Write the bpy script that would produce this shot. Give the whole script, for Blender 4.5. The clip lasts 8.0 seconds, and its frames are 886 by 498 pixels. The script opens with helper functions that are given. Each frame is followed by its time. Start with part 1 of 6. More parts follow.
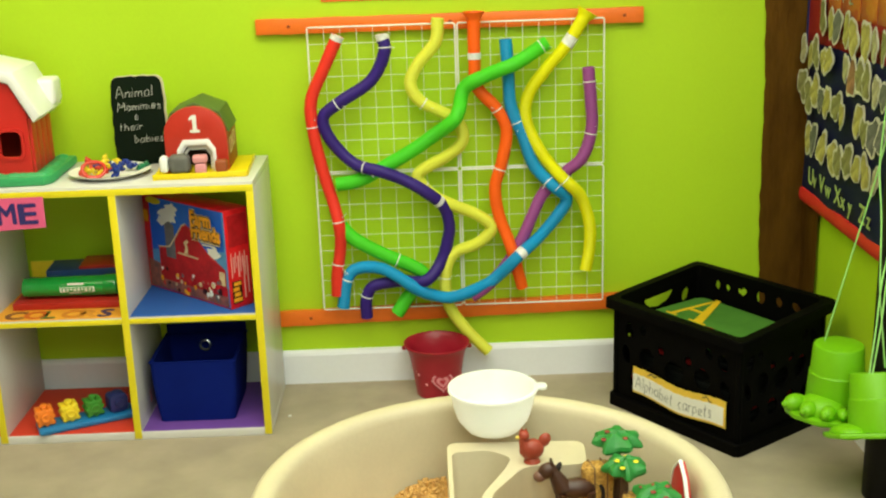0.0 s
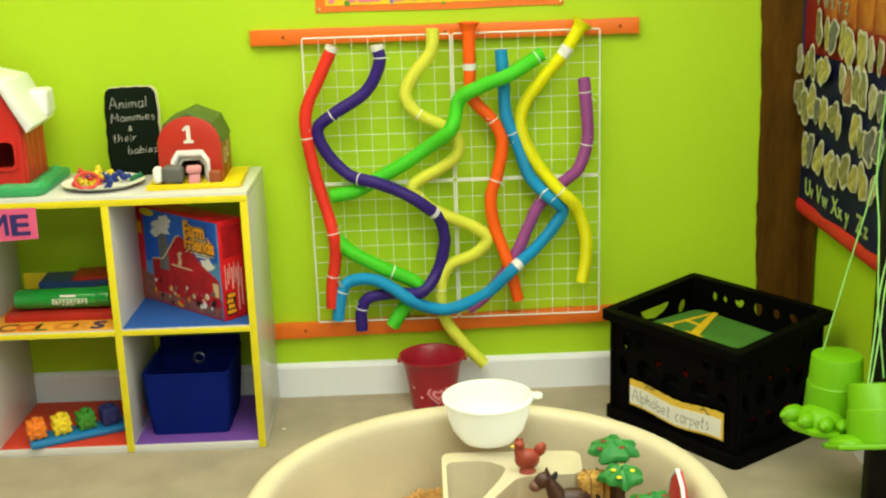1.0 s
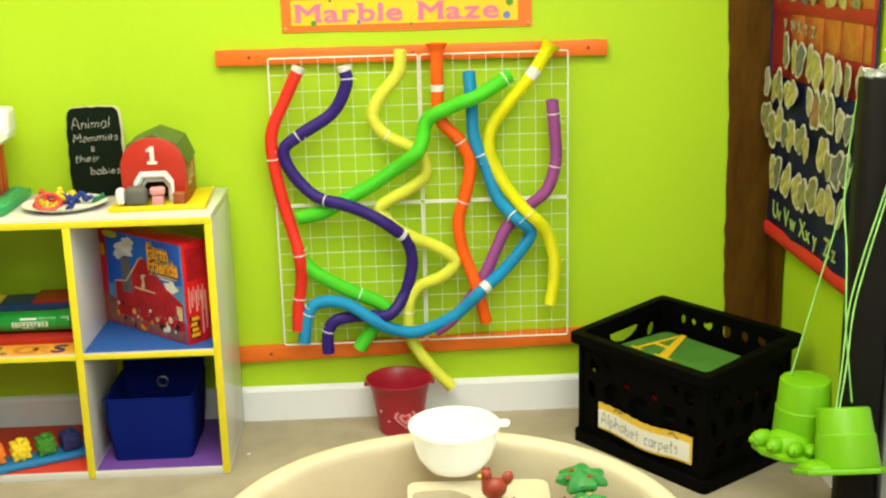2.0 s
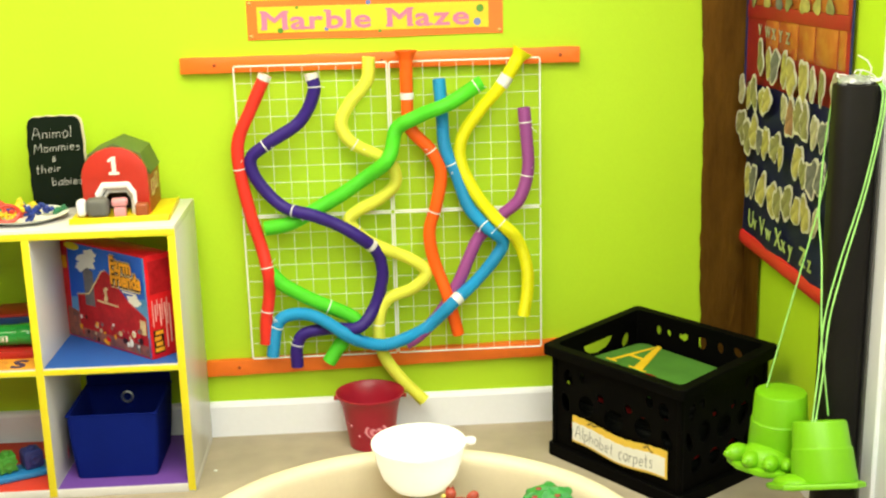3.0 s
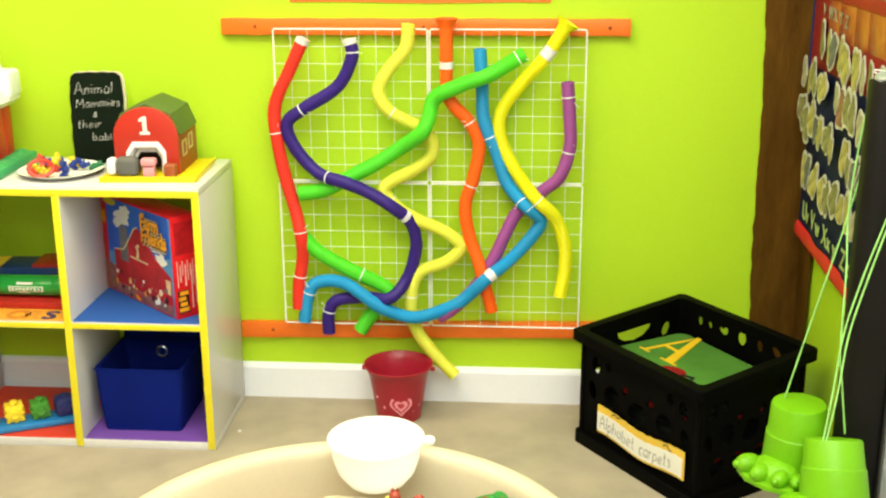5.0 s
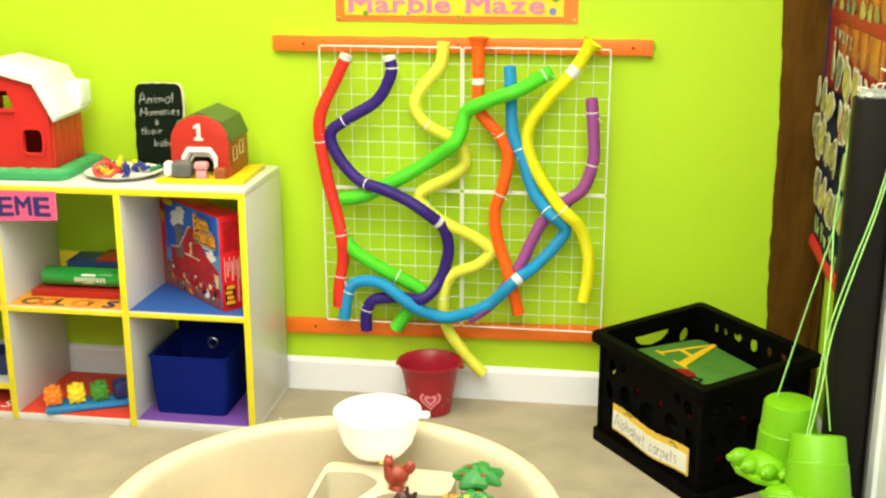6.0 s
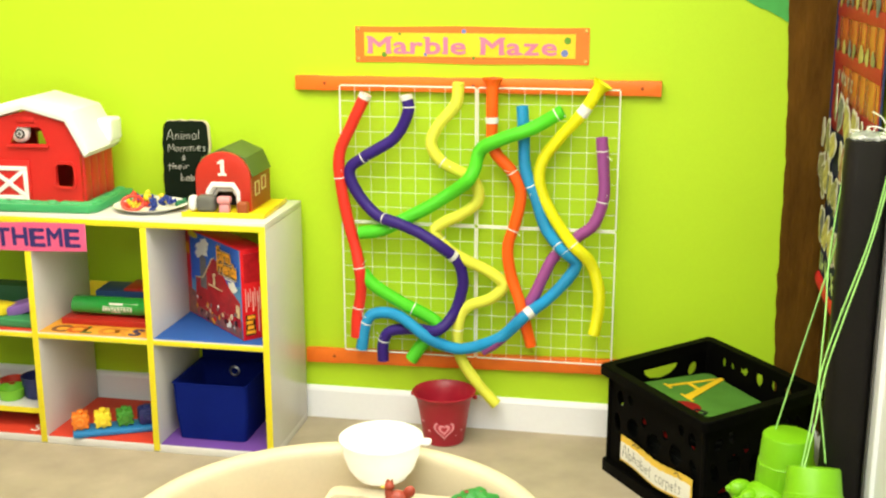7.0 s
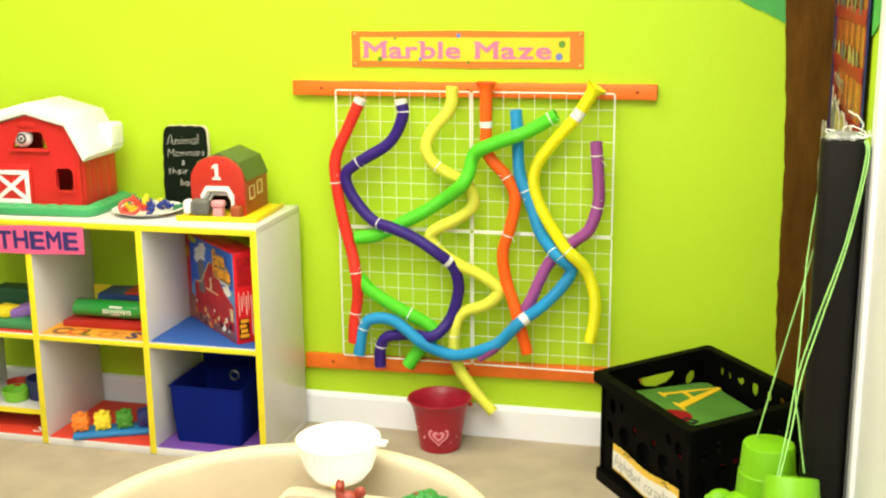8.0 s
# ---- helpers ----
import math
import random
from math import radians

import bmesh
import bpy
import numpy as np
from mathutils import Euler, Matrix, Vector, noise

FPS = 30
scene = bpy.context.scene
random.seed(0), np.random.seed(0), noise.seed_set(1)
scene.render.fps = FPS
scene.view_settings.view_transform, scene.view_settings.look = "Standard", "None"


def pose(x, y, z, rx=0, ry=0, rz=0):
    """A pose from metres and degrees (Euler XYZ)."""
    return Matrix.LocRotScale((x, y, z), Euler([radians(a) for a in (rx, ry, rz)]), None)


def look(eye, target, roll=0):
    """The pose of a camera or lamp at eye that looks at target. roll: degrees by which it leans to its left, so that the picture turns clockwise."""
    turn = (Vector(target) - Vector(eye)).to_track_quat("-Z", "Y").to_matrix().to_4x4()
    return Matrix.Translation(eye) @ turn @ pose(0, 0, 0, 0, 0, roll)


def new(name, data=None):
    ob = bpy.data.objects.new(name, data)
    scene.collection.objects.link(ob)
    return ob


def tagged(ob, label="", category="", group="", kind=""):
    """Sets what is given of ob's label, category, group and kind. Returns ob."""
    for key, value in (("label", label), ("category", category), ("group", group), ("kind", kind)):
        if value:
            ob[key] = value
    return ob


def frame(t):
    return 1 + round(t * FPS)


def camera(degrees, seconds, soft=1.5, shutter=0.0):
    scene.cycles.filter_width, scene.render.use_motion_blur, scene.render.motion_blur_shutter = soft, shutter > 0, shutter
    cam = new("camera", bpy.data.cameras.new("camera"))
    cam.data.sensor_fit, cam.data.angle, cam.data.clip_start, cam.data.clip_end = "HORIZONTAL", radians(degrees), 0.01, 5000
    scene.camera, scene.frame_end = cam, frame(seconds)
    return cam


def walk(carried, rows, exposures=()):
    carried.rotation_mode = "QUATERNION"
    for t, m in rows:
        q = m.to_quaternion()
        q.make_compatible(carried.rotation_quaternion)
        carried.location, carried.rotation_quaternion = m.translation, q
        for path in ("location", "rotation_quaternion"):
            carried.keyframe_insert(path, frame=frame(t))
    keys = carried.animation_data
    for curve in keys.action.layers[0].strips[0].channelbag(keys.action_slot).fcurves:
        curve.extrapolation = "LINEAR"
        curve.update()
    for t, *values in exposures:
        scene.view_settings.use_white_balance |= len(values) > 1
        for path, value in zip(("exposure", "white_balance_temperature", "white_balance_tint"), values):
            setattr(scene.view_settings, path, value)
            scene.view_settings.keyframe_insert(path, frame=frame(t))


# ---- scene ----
cam = camera(41.7, 8.0, soft=2.2, shutter=0.5)
PATH = [
    (0, (0.277, 0.049, 1.195), (0.3, 1.969, 0.636), -1.9),
    (0.5, (0.271, 0.047, 1.187), (0.298, 1.971, 0.64), -1.9),
    (1, (0.281, 0.06, 1.173), (0.31, 1.989, 0.645), -1.9),
    (1.5, (0.277, 0.078, 1.18), (0.335, 2.009, 0.662), -1.7),
    (1.7, (0.282, 0.081, 1.183), (0.349, 2.013, 0.671), -1.6),
    (2.8, (0.304, 0.124, 1.171), (0.419, 2.06, 0.683), -1.3),
    (3, (0.322, 0.139, 1.172), (0.432, 2.075, 0.683), -1.5),
    (3.5, (0.375, 0.195, 1.17), (0.455, 2.133, 0.685), -1.9),
    (4, (0.473, 0.245, 1.177), (0.467, 2.193, 0.725), -1.6),
    (4.5, (0.534, 0.243, 1.203), (0.455, 2.165, 0.658), -0.7),
    (4.7, (0.542, 0.24, 1.227), (0.447, 2.15, 0.643), -0.4),
    (5.8, (0.752, 0.106, 1.228), (0.463, 2.005, 0.668), -0.3),
    (6, (0.753, 0.055, 1.228), (0.457, 1.958, 0.687), -0.1),
    (6.5, (0.759, -0.019, 1.258), (0.447, 1.887, 0.74), 0.1),
    (7, (0.827, -0.018, 1.254), (0.464, 1.887, 0.767), -0.1),
    (7.5, (0.931, 0.008, 1.236), (0.502, 1.905, 0.768), -0.3),
    (8, (1.008, 0.033, 1.222), (0.53, 1.92, 0.762), -0.6),
]
walk(cam, [(t, look(eye, target, roll)) for t, eye, target, roll in PATH],
     exposures=[(0.0, -0.12, 6500, -1), (1.0, -0.09, 6500, -1), (1.7, 0.03, 6500, 2), (3.0, 0.41, 6500, 7), (6.0, 0.41, 6500, 7), (8.0, 0.41, 6500, 12)])

# ---- light ----
world = bpy.data.worlds.new("world")
scene.world = world
world.use_nodes = True
world.node_tree.nodes["Background"].inputs[0].default_value = (1.0, 0.97, 0.92, 1)
world.node_tree.nodes["Background"].inputs[1].default_value = 0.02


# Area lamp hung overhead without a fixture, added to light the room.
def unseen_lamp(x, y, w, d, watts, colour):
    data = bpy.data.lights.new("unseen_lamp", "AREA")
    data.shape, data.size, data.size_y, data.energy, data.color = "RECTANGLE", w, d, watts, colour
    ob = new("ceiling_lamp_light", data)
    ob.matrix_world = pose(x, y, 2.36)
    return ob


# Added lights: warm upper left, middle, and a fill from behind the viewpoint.
unseen_lamp(-0.65, 1.90, 1.9, 1.3, 37, (1.0, 0.85, 0.61))
unseen_lamp(0.45, 0.95, 1.6, 1.9, 50, (0.98, 0.97, 0.83))
unseen_lamp(0.70, -1.10, 1.6, 1.2, 57, (0.92, 0.98, 0.84))

# ---- materials ----


def material(name, colour, rough=0.6, vary=0.12, scale=6.0, fine=60.0, bump=0.1, metal=0.0, per_object=0.0, spec=0.5, coat=0.0, second=None, stretch=None):
    """A surface with colour variation at two scales and a fine relief."""
    m = bpy.data.materials.new(name)
    m.use_nodes = True
    nt = m.node_tree
    bsdf = nt.nodes["Principled BSDF"]
    geo = nt.nodes.new("ShaderNodeTexCoord")
    big, small = nt.nodes.new("ShaderNodeTexNoise"), nt.nodes.new("ShaderNodeTexNoise")
    big.inputs["Scale"].default_value, big.inputs["Detail"].default_value = scale, 4
    small.inputs["Scale"].default_value, small.inputs["Detail"].default_value = fine, 3
    place = nt.nodes.new("ShaderNodeMapping")
    place.inputs["Scale"].default_value = stretch or (1, 1, 1)
    nt.links.new(geo.outputs["Object"], place.inputs["Vector"])
    for n in (big, small):
        nt.links.new(place.outputs["Vector"], n.inputs["Vector"])
    add = nt.nodes.new("ShaderNodeMath")
    add.operation = "MULTIPLY_ADD"
    add.inputs[1].default_value = 0.35
    nt.links.new(small.outputs["Fac"], add.inputs[0])
    nt.links.new(big.outputs["Fac"], add.inputs[2])
    span = nt.nodes.new("ShaderNodeMapRange")
    span.inputs["From Min"].default_value, span.inputs["From Max"].default_value = 0.4, 0.95
    nt.links.new(add.outputs[0], span.inputs["Value"])
    mix = nt.nodes.new("ShaderNodeMix")
    mix.data_type = "RGBA"
    lo = second if second else tuple(c * (1 - vary) for c in colour)
    hi = tuple(min(1.0, c * (1 + vary * 0.6)) for c in colour)
    mix.inputs["A"].default_value, mix.inputs["B"].default_value = (*lo, 1), (*hi, 1)
    nt.links.new(span.outputs["Result"], mix.inputs["Factor"])
    out = mix.outputs["Result"]
    if per_object:
        info = nt.nodes.new("ShaderNodeObjectInfo")
        hsv = nt.nodes.new("ShaderNodeHueSaturation")
        rng = nt.nodes.new("ShaderNodeMapRange")
        rng.inputs["To Min"].default_value, rng.inputs["To Max"].default_value = 1 - per_object, 1 + per_object
        nt.links.new(info.outputs["Random"], rng.inputs["Value"])
        nt.links.new(rng.outputs["Result"], hsv.inputs["Value"])
        nt.links.new(out, hsv.inputs["Color"])
        out = hsv.outputs["Color"]
    nt.links.new(out, bsdf.inputs["Base Color"])
    bsdf.inputs["Roughness"].default_value = rough
    bsdf.inputs["Metallic"].default_value = metal
    bsdf.inputs["Specular IOR Level"].default_value = spec
    bsdf.inputs["Coat Weight"].default_value = coat
    if bump:
        b = nt.nodes.new("ShaderNodeBump")
        b.inputs["Strength"].default_value, b.inputs["Distance"].default_value = bump, 0.003
        nt.links.new(small.outputs["Fac"], b.inputs["Height"])
        nt.links.new(b.outputs["Normal"], bsdf.inputs["Normal"])
    return m


LIME = material("lime_wall_paint", (0.458, 0.70, 0.022), 0.55, 0.06, 1.5, 160, 0.10, spec=0.3)
WHITE_PAINT = material("white_paint", (0.85, 0.86, 0.93), 0.4, 0.05, 3, 90, 0.05)
# invented tones for the unseen walls and ceiling, dull to cut bounced light
DULL = material("unseen_wall_tone", (0.30, 0.27, 0.20), 0.8, 0.06, 1.5, 160, 0.1)
CEILING = material("unseen_ceiling_tone", (0.62, 0.61, 0.58), 0.9, 0.05, 3, 120, 0.3)
CARPET = material("beige_carpet", (0.46, 0.395, 0.295), 1.0, 0.20, 8.0, 420, 1.0, spec=0.1)
LAMINATE = material("white_laminate", (0.68, 0.67, 0.665), 0.24, 0.06, 4, 70, 0.03)
YELLOW_TAPE = material("yellow_tape", (0.85, 0.72, 0.02), 0.4, 0.08, 20, 150, 0.1)
ORANGE_WOOD = material("orange_painted_wood", (0.85, 0.17, 0.012), 0.45, 0.15, 5, 60, 0.2)
SCREW = material("dark_screw_head", (0.30, 0.05, 0.01), 0.5, 0.2, 40, 120, 0, metal=0.3)
WIRE = material("white_coated_wire", (0.84, 0.85, 0.80), 0.35, 0.05, 20, 100, 0)
TIE = material("white_nylon", (0.82, 0.84, 0.82), 0.35, 0.05, 30, 100, 0)
FOIL_TAPE = material("silvery_white_tape", (0.80, 0.80, 0.80), 0.3, 0.25, 60, 200, 0.4)
PAPER_WHITE = material("white_paper", (0.80, 0.79, 0.74), 0.7, 0.06, 12, 90, 0.05)
BLACK_INK = material("black_ink", (0.02, 0.02, 0.022), 0.6, 0.1, 20, 90, 0)


def plastic(name, colour, rough=0.35, vary=0.1, **more):
    return material(name, colour, rough, vary, 9, 140, more.pop("bump", 0.04), **more)


# ---- building helpers ----


def bm_box(x0, y0, z0, x1, y1, z1, bevel=0.0, bm=None, segments=2):
    bm = bm or bmesh.new()
    made = bmesh.ops.create_cube(bm, size=1, matrix=Matrix.Translation(((x0 + x1) / 2, (y0 + y1) / 2, (z0 + z1) / 2)) @ Matrix.Diagonal((x1 - x0, y1 - y0, z1 - z0, 1)))
    if bevel:
        edges = {e for v in made["verts"] for e in v.link_edges}
        bmesh.ops.bevel(bm, geom=list(edges), offset=bevel, segments=segments, affect="EDGES", profile=0.5)
    return bm


def bm_prism(outline, depth, bevel=0.0, axis="y", bm=None):
    """A flat outline given as (u, v) pairs, extruded by depth. axis y: u is x, v is z, it runs to +y. axis z: u is x, v is y, to +z. axis x: u is y, v is z."""
    bm = bm or bmesh.new()
    place = {"y": lambda u, v, d: (u, d, v), "z": lambda u, v, d: (u, v, d), "x": lambda u, v, d: (d, u, v)}[axis]
    a = [bm.verts.new(place(u, v, 0)) for u, v in outline]
    b = [bm.verts.new(place(u, v, depth)) for u, v in outline]
    fs = [bm.faces.new(a), bm.faces.new(b[::-1])]
    for i in range(len(a)):
        j = (i + 1) % len(a)
        fs.append(bm.faces.new((a[j], a[i], b[i], b[j])))
    bmesh.ops.recalc_face_normals(bm, faces=fs)
    if bevel:
        es = list({e for f in fs[:2] for e in f.edges})
        bmesh.ops.bevel(bm, geom=es, offset=bevel, segments=2, affect="EDGES", profile=0.5)
    return bm


def bm_lathe(profile, n=48, bm=None, at=(0, 0, 0), close=False):
    """A profile of (radius, height) pairs turned round the z axis."""
    bm = bm or bmesh.new()
    rings = []
    for r, h in profile:
        if r < 1e-6:
            rings.append([bm.verts.new((at[0], at[1], at[2] + h))])
        else:
            rings.append([bm.verts.new((at[0] + r * math.cos(2 * math.pi * i / n), at[1] + r * math.sin(2 * math.pi * i / n), at[2] + h)) for i in range(n)])
    pairs = list(zip(rings, rings[1:])) + ([(rings[-1], rings[0])] if close else [])
    for a, b in pairs:
        for i in range(n):
            j = (i + 1) % n
            if len(a) == 1 and len(b) == 1:
                continue
            if len(a) == 1:
                bm.faces.new((a[0], b[j], b[i]))
            elif len(b) == 1:
                bm.faces.new((a[i], a[j], b[0]))
            else:
                bm.faces.new((a[i], a[j], b[j], b[i]))
    bmesh.ops.recalc_face_normals(bm, faces=bm.faces[:])
    return bm


def spline(points, step):
    """Evenly spaced points on a Catmull-Rom curve through the given points."""
    p = [Vector(q) for q in points]
    p = [2 * p[0] - p[1], *p, 2 * p[-1] - p[-2]]
    dense = []
    for a, b, c, d in zip(p, p[1:], p[2:], p[3:]):
        for k in range(24):
            t = k / 24
            dense.append(0.5 * (2 * b + (c - a) * t + (2 * a - 5 * b + 4 * c - d) * t * t + (3 * b - a - 3 * c + d) * t ** 3))
    dense.append(p[-2])
    out, gone = [dense[0]], 0.0
    for a, b in zip(dense, dense[1:]):
        length = (b - a).length
        while gone + length >= step and length > 0:
            a = a + (b - a) * ((step - gone) / length)
            length = (b - a).length
            out.append(a.copy())
            gone = 0.0
        gone += length
    return out


def bm_tube(path, radius, sides=10, bm=None, cap=True, hollow=0.0):
    """A tube along a list of points; radius is a number or a function of the point's index."""
    bm = bm or bmesh.new()
    rad = radius if callable(radius) else (lambda i: radius)
    rings = []
    normal = None
    for i, p in enumerate(path):
        d = (path[min(i + 1, len(path) - 1)] - path[max(i - 1, 0)]).normalized()
        if normal is None:
            normal = d.orthogonal().normalized()
        normal = (normal - d * normal.dot(d)).normalized()
        side = d.cross(normal)
        rings.append([bm.verts.new(p + rad(i) * (math.cos(2 * math.pi * k / sides) * normal + math.sin(2 * math.pi * k / sides) * side)) for k in range(sides)])
    for a, b in zip(rings, rings[1:]):
        for k in range(sides):
            bm.faces.new((a[k], a[(k + 1) % sides], b[(k + 1) % sides], b[k]))
    if cap:
        for ring in (rings[0], rings[-1]):
            if hollow:
                mid = sum((v.co for v in ring), Vector()) / sides
                inner = [bm.verts.new(mid + (v.co - mid) * hollow) for v in ring]
                into = (path[1] - path[0]) if ring is rings[0] else (path[-2] - path[-1])
                deep = [bm.verts.new(v.co + into.normalized() * radius_of(rad) * 2.0) for v in inner]
                for k in range(sides):
                    j = (k + 1) % sides
                    bm.faces.new((ring[k], ring[j], inner[j], inner[k]))
                    bm.faces.new((inner[k], inner[j], deep[j], deep[k]))
                bm.faces.new(deep)
            else:
                bm.faces.new(ring)
    bmesh.ops.recalc_face_normals(bm, faces=bm.faces[:])
    return bm


def radius_of(rad):
    return rad(0)


def bm_ball(x, y, z, rx, ry=None, rz=None, bm=None, u=12, v=8, turn=None):
    bm = bm or bmesh.new()
    m = Matrix.Translation((x, y, z)) @ (turn or Matrix.Identity(4)) @ Matrix.Diagonal((rx, ry or rx, rz or rx, 1))
    bmesh.ops.create_uvsphere(bm, u_segments=u, v_segments=v, radius=1, matrix=m)
    return bm


def bm_text(text, size, depth=0.0006, bold=0.0):
    """Letters of the built-in font, lying in the x-y plane, their lower left corner at the origin."""
    data = bpy.data.curves.new("letters", "FONT")
    data.body, data.size, data.extrude = text, size, depth
    data.resolution_u, data.offset = 3, min(bold, 0.0)
    ob = new("letters", data)
    bpy.context.view_layer.update()
    mesh = bpy.data.meshes.new_from_object(ob.evaluated_get(bpy.context.evaluated_depsgraph_get()))
    bpy.data.objects.remove(ob)
    bm = bmesh.new()
    for k in range(7 if bold > 0 else 1):  # thick strokes: the letter again, shifted round itself
        if k:
            a = k * math.pi / 3
            mesh.transform(Matrix.Translation((bold * math.cos(a), bold * math.sin(a), 0.00005)))
        bm.from_mesh(mesh)
        if k:
            mesh.transform(Matrix.Translation((-bold * math.cos(a), -bold * math.sin(a), 0)))
    xs = [v.co.x for v in bm.verts]
    bmesh.ops.translate(bm, verts=bm.verts[:], vec=(-min(xs), 0, 0))
    return bm


# hand-drawn letters: strokes in a box one cap height tall, and the letter's width
STROKES = {
    "A": (0.62, "0,0 .28,1 .6,0|.1,.36 .5,.36"), "M": (0.66, "0,0 .06,1 .32,.42 .56,1 .64,0"), "a": (0.42, ".34,.5 .2,.6 .03,.4 .05,.1 .2,0 .34,.2|.36,.58 .38,0"),
    "b": (0.38, "0,1 0,0|0,.42 .2,.56 .34,.3 .2,.02 0,.1"), "c": (0.34, ".3,.5 .15,.6 .02,.3 .15,.02 .32,.1"), "e": (0.38, ".03,.3 .33,.34 .26,.57 .1,.54 .02,.28 .12,.03 .34,.1"),
    "h": (0.36, "0,1 0,0|0,.38 .15,.57 .3,.45 .31,0"), "i": (0.10, ".02,.56 .03,0|.03,.8 .04,.87"), "l": (0.10, ".03,1 .03,0"),
    "m": (0.58, "0,.58 0,0|0,.4 .13,.57 .25,.48 .26,0|.26,.4 .4,.57 .52,.46 .53,0"), "n": (0.36, "0,.58 0,0|0,.4 .15,.57 .3,.46 .31,0"),
    "o": (0.38, ".2,.58 .04,.42 .05,.12 .2,0 .34,.18 .32,.45 .18,.58"), "p": (0.38, "0,.58 0,-.4|0,.44 .2,.57 .34,.3 .2,.02 0,.1"), "r": (0.30, "0,.58 0,0|0,.38 .12,.55 .27,.53"),
    "s": (0.32, ".28,.5 .13,.6 .05,.45 .26,.22 .2,.02 0,.06"), "t": (0.30, ".12,.95 .12,.1 .24,0|0,.62 .28,.62"), "&": (0.42, ".36,0 .06,.68 .18,.9 .28,.7 .03,.22 .15,0 .38,.34"), " ": (0.30, ""),
}


def bm_handwriting(text, wide, tall, thick, slant=0.08, wobble=0.04):
    """A line of hand-drawn letters in the x-y plane, wide metres long, its baseline at the origin."""
    rnd = random.Random(text)
    gap = 0.14
    k = wide / (sum(STROKES[c][0] + gap for c in text) - gap)
    bm, x = bmesh.new(), 0.0
    for c in text:
        w, lines = STROKES[c]
        lift, grow = rnd.uniform(-wobble, wobble), rnd.uniform(0.93, 1.07)
        for line in lines.split("|") if lines else ():
            pts = [tuple(float(v) for v in p.split(",")) for p in line.split()]
            pts = [Vector(((x + u + slant * v) * k, (v * grow + lift) * tall, 0)) for u, v in pts]
            bm_tube(spline(pts, tall * 0.06), lambda i: thick * (0.8 + 0.3 * math.sin(i * 1.7 + x)), 5, bm=bm)
        x += w + gap
    return bm


def moved(bm, m):
    bmesh.ops.transform(bm, matrix=m, verts=bm.verts[:])
    return bm


def mesh_of(name, bm, mat, smooth=True):
    me = bpy.data.meshes.new(name)
    for f in bm.faces:
        f.smooth = smooth
    if smooth:
        for e in bm.edges:
            if len(e.link_faces) == 2 and e.calc_face_angle(0) > 0.6:
                e.smooth = False
    bm.to_mesh(me)
    bm.free()
    me.materials.append(mat)
    return me


def part(name, bm, mat, parent=None, label="", smooth=True):
    """Links a bmesh as one mesh object under a thing or a part."""
    ob = new(name, mesh_of(name, bm, mat, smooth))
    if parent:
        ob.parent = parent
    if label:
        ob["label"] = label
    return ob


def thing(name, m, label, category, group="", kind=""):
    ob = new(name)
    ob.empty_display_size = 0.02
    ob.matrix_basis = m
    return tagged(ob, label, category, group, kind)


UPRIGHT = pose(0, 0, 0, 90, 0, 0)  # turns lettering that lies flat so that it stands and faces -y

# ---- the room ----
BACK, RIGHT, LEFT, FRONT, TOP = 2.936, 1.246, -2.6, -2.6, 2.4


def structure(name, bm, mat, label, category):
    return tagged(part(name, bm, mat, None, "", False), label, category, "", "structure")


structure("floor", bm_box(LEFT, FRONT, -0.1, RIGHT + 0.1, BACK, 0), CARPET, "worn beige low-pile carpet over the whole room", "floor")
# ceiling is assumed, out of view; its grey holds back bounce
structure("ceiling", bm_box(LEFT, FRONT, TOP, RIGHT + 0.1, BACK, TOP + 0.1), CEILING, "assumed ceiling out of view, greyed to limit bounced light", "ceiling")
structure("wall_back", bm_box(LEFT, BACK, -0.1, RIGHT + 0.1, BACK + 0.1, TOP + 0.1), LIME, "bright lime green painted wall behind the maze", "wall")
structure("wall_right", bm_box(RIGHT, 2.202, -0.1, RIGHT + 0.1, BACK - 0.0005, TOP + 0.1), LIME, "lime green side wall behind the pocket charts", "wall")
# left and front walls are assumed, enclosing the room and damping bounced light
structure("wall_left", bm_box(LEFT - 0.1, FRONT, -0.1, LEFT, BACK, TOP + 0.1), DULL, "unseen left wall, toned dull to limit bounced light", "wall")
structure("wall_front", bm_box(LEFT, FRONT - 0.1, -0.1, RIGHT + 0.1, FRONT, TOP + 0.1), DULL, "unseen wall behind the viewer, toned dull to limit bounced light", "wall")
structure("wall_side", bm_box(RIGHT + 0.004, FRONT, -0.1, RIGHT + 0.1, 2.13, TOP + 0.1), WHITE_PAINT, "white side wall beside the black post", "wall")
structure("trim", bm_box(RIGHT - 0.004, 2.13, 0.0, RIGHT + 0.1, 2.20, TOP, 0.003), WHITE_PAINT, "white painted upright trim at the wall's edge", "trim")


def skirting(name, a, b, label):
    """A baseboard with a rounded top edge from a to b along x."""
    prof = [(0, 0), (-0.014, 0), (-0.014, 0.079), (-0.011, 0.086), (-0.005, 0.090), (0, 0.091)]
    bm = bm_prism(prof, b - a, axis="x")
    ob = structure(name, bm, WHITE_PAINT, label, "baseboard")
    ob.matrix_basis = pose(a, BACK, 0)
    return ob


skirting("baseboard", LEFT, RIGHT - 0.015, "white painted wooden baseboard along the lime wall")
side = skirting("baseboard_side", 0, BACK - 2.202, "white painted baseboard along the side wall")
side.matrix_basis = pose(RIGHT, BACK, 0, 0, 0, -90)

# ---- the marble maze ----
GRID_Y = 2.897


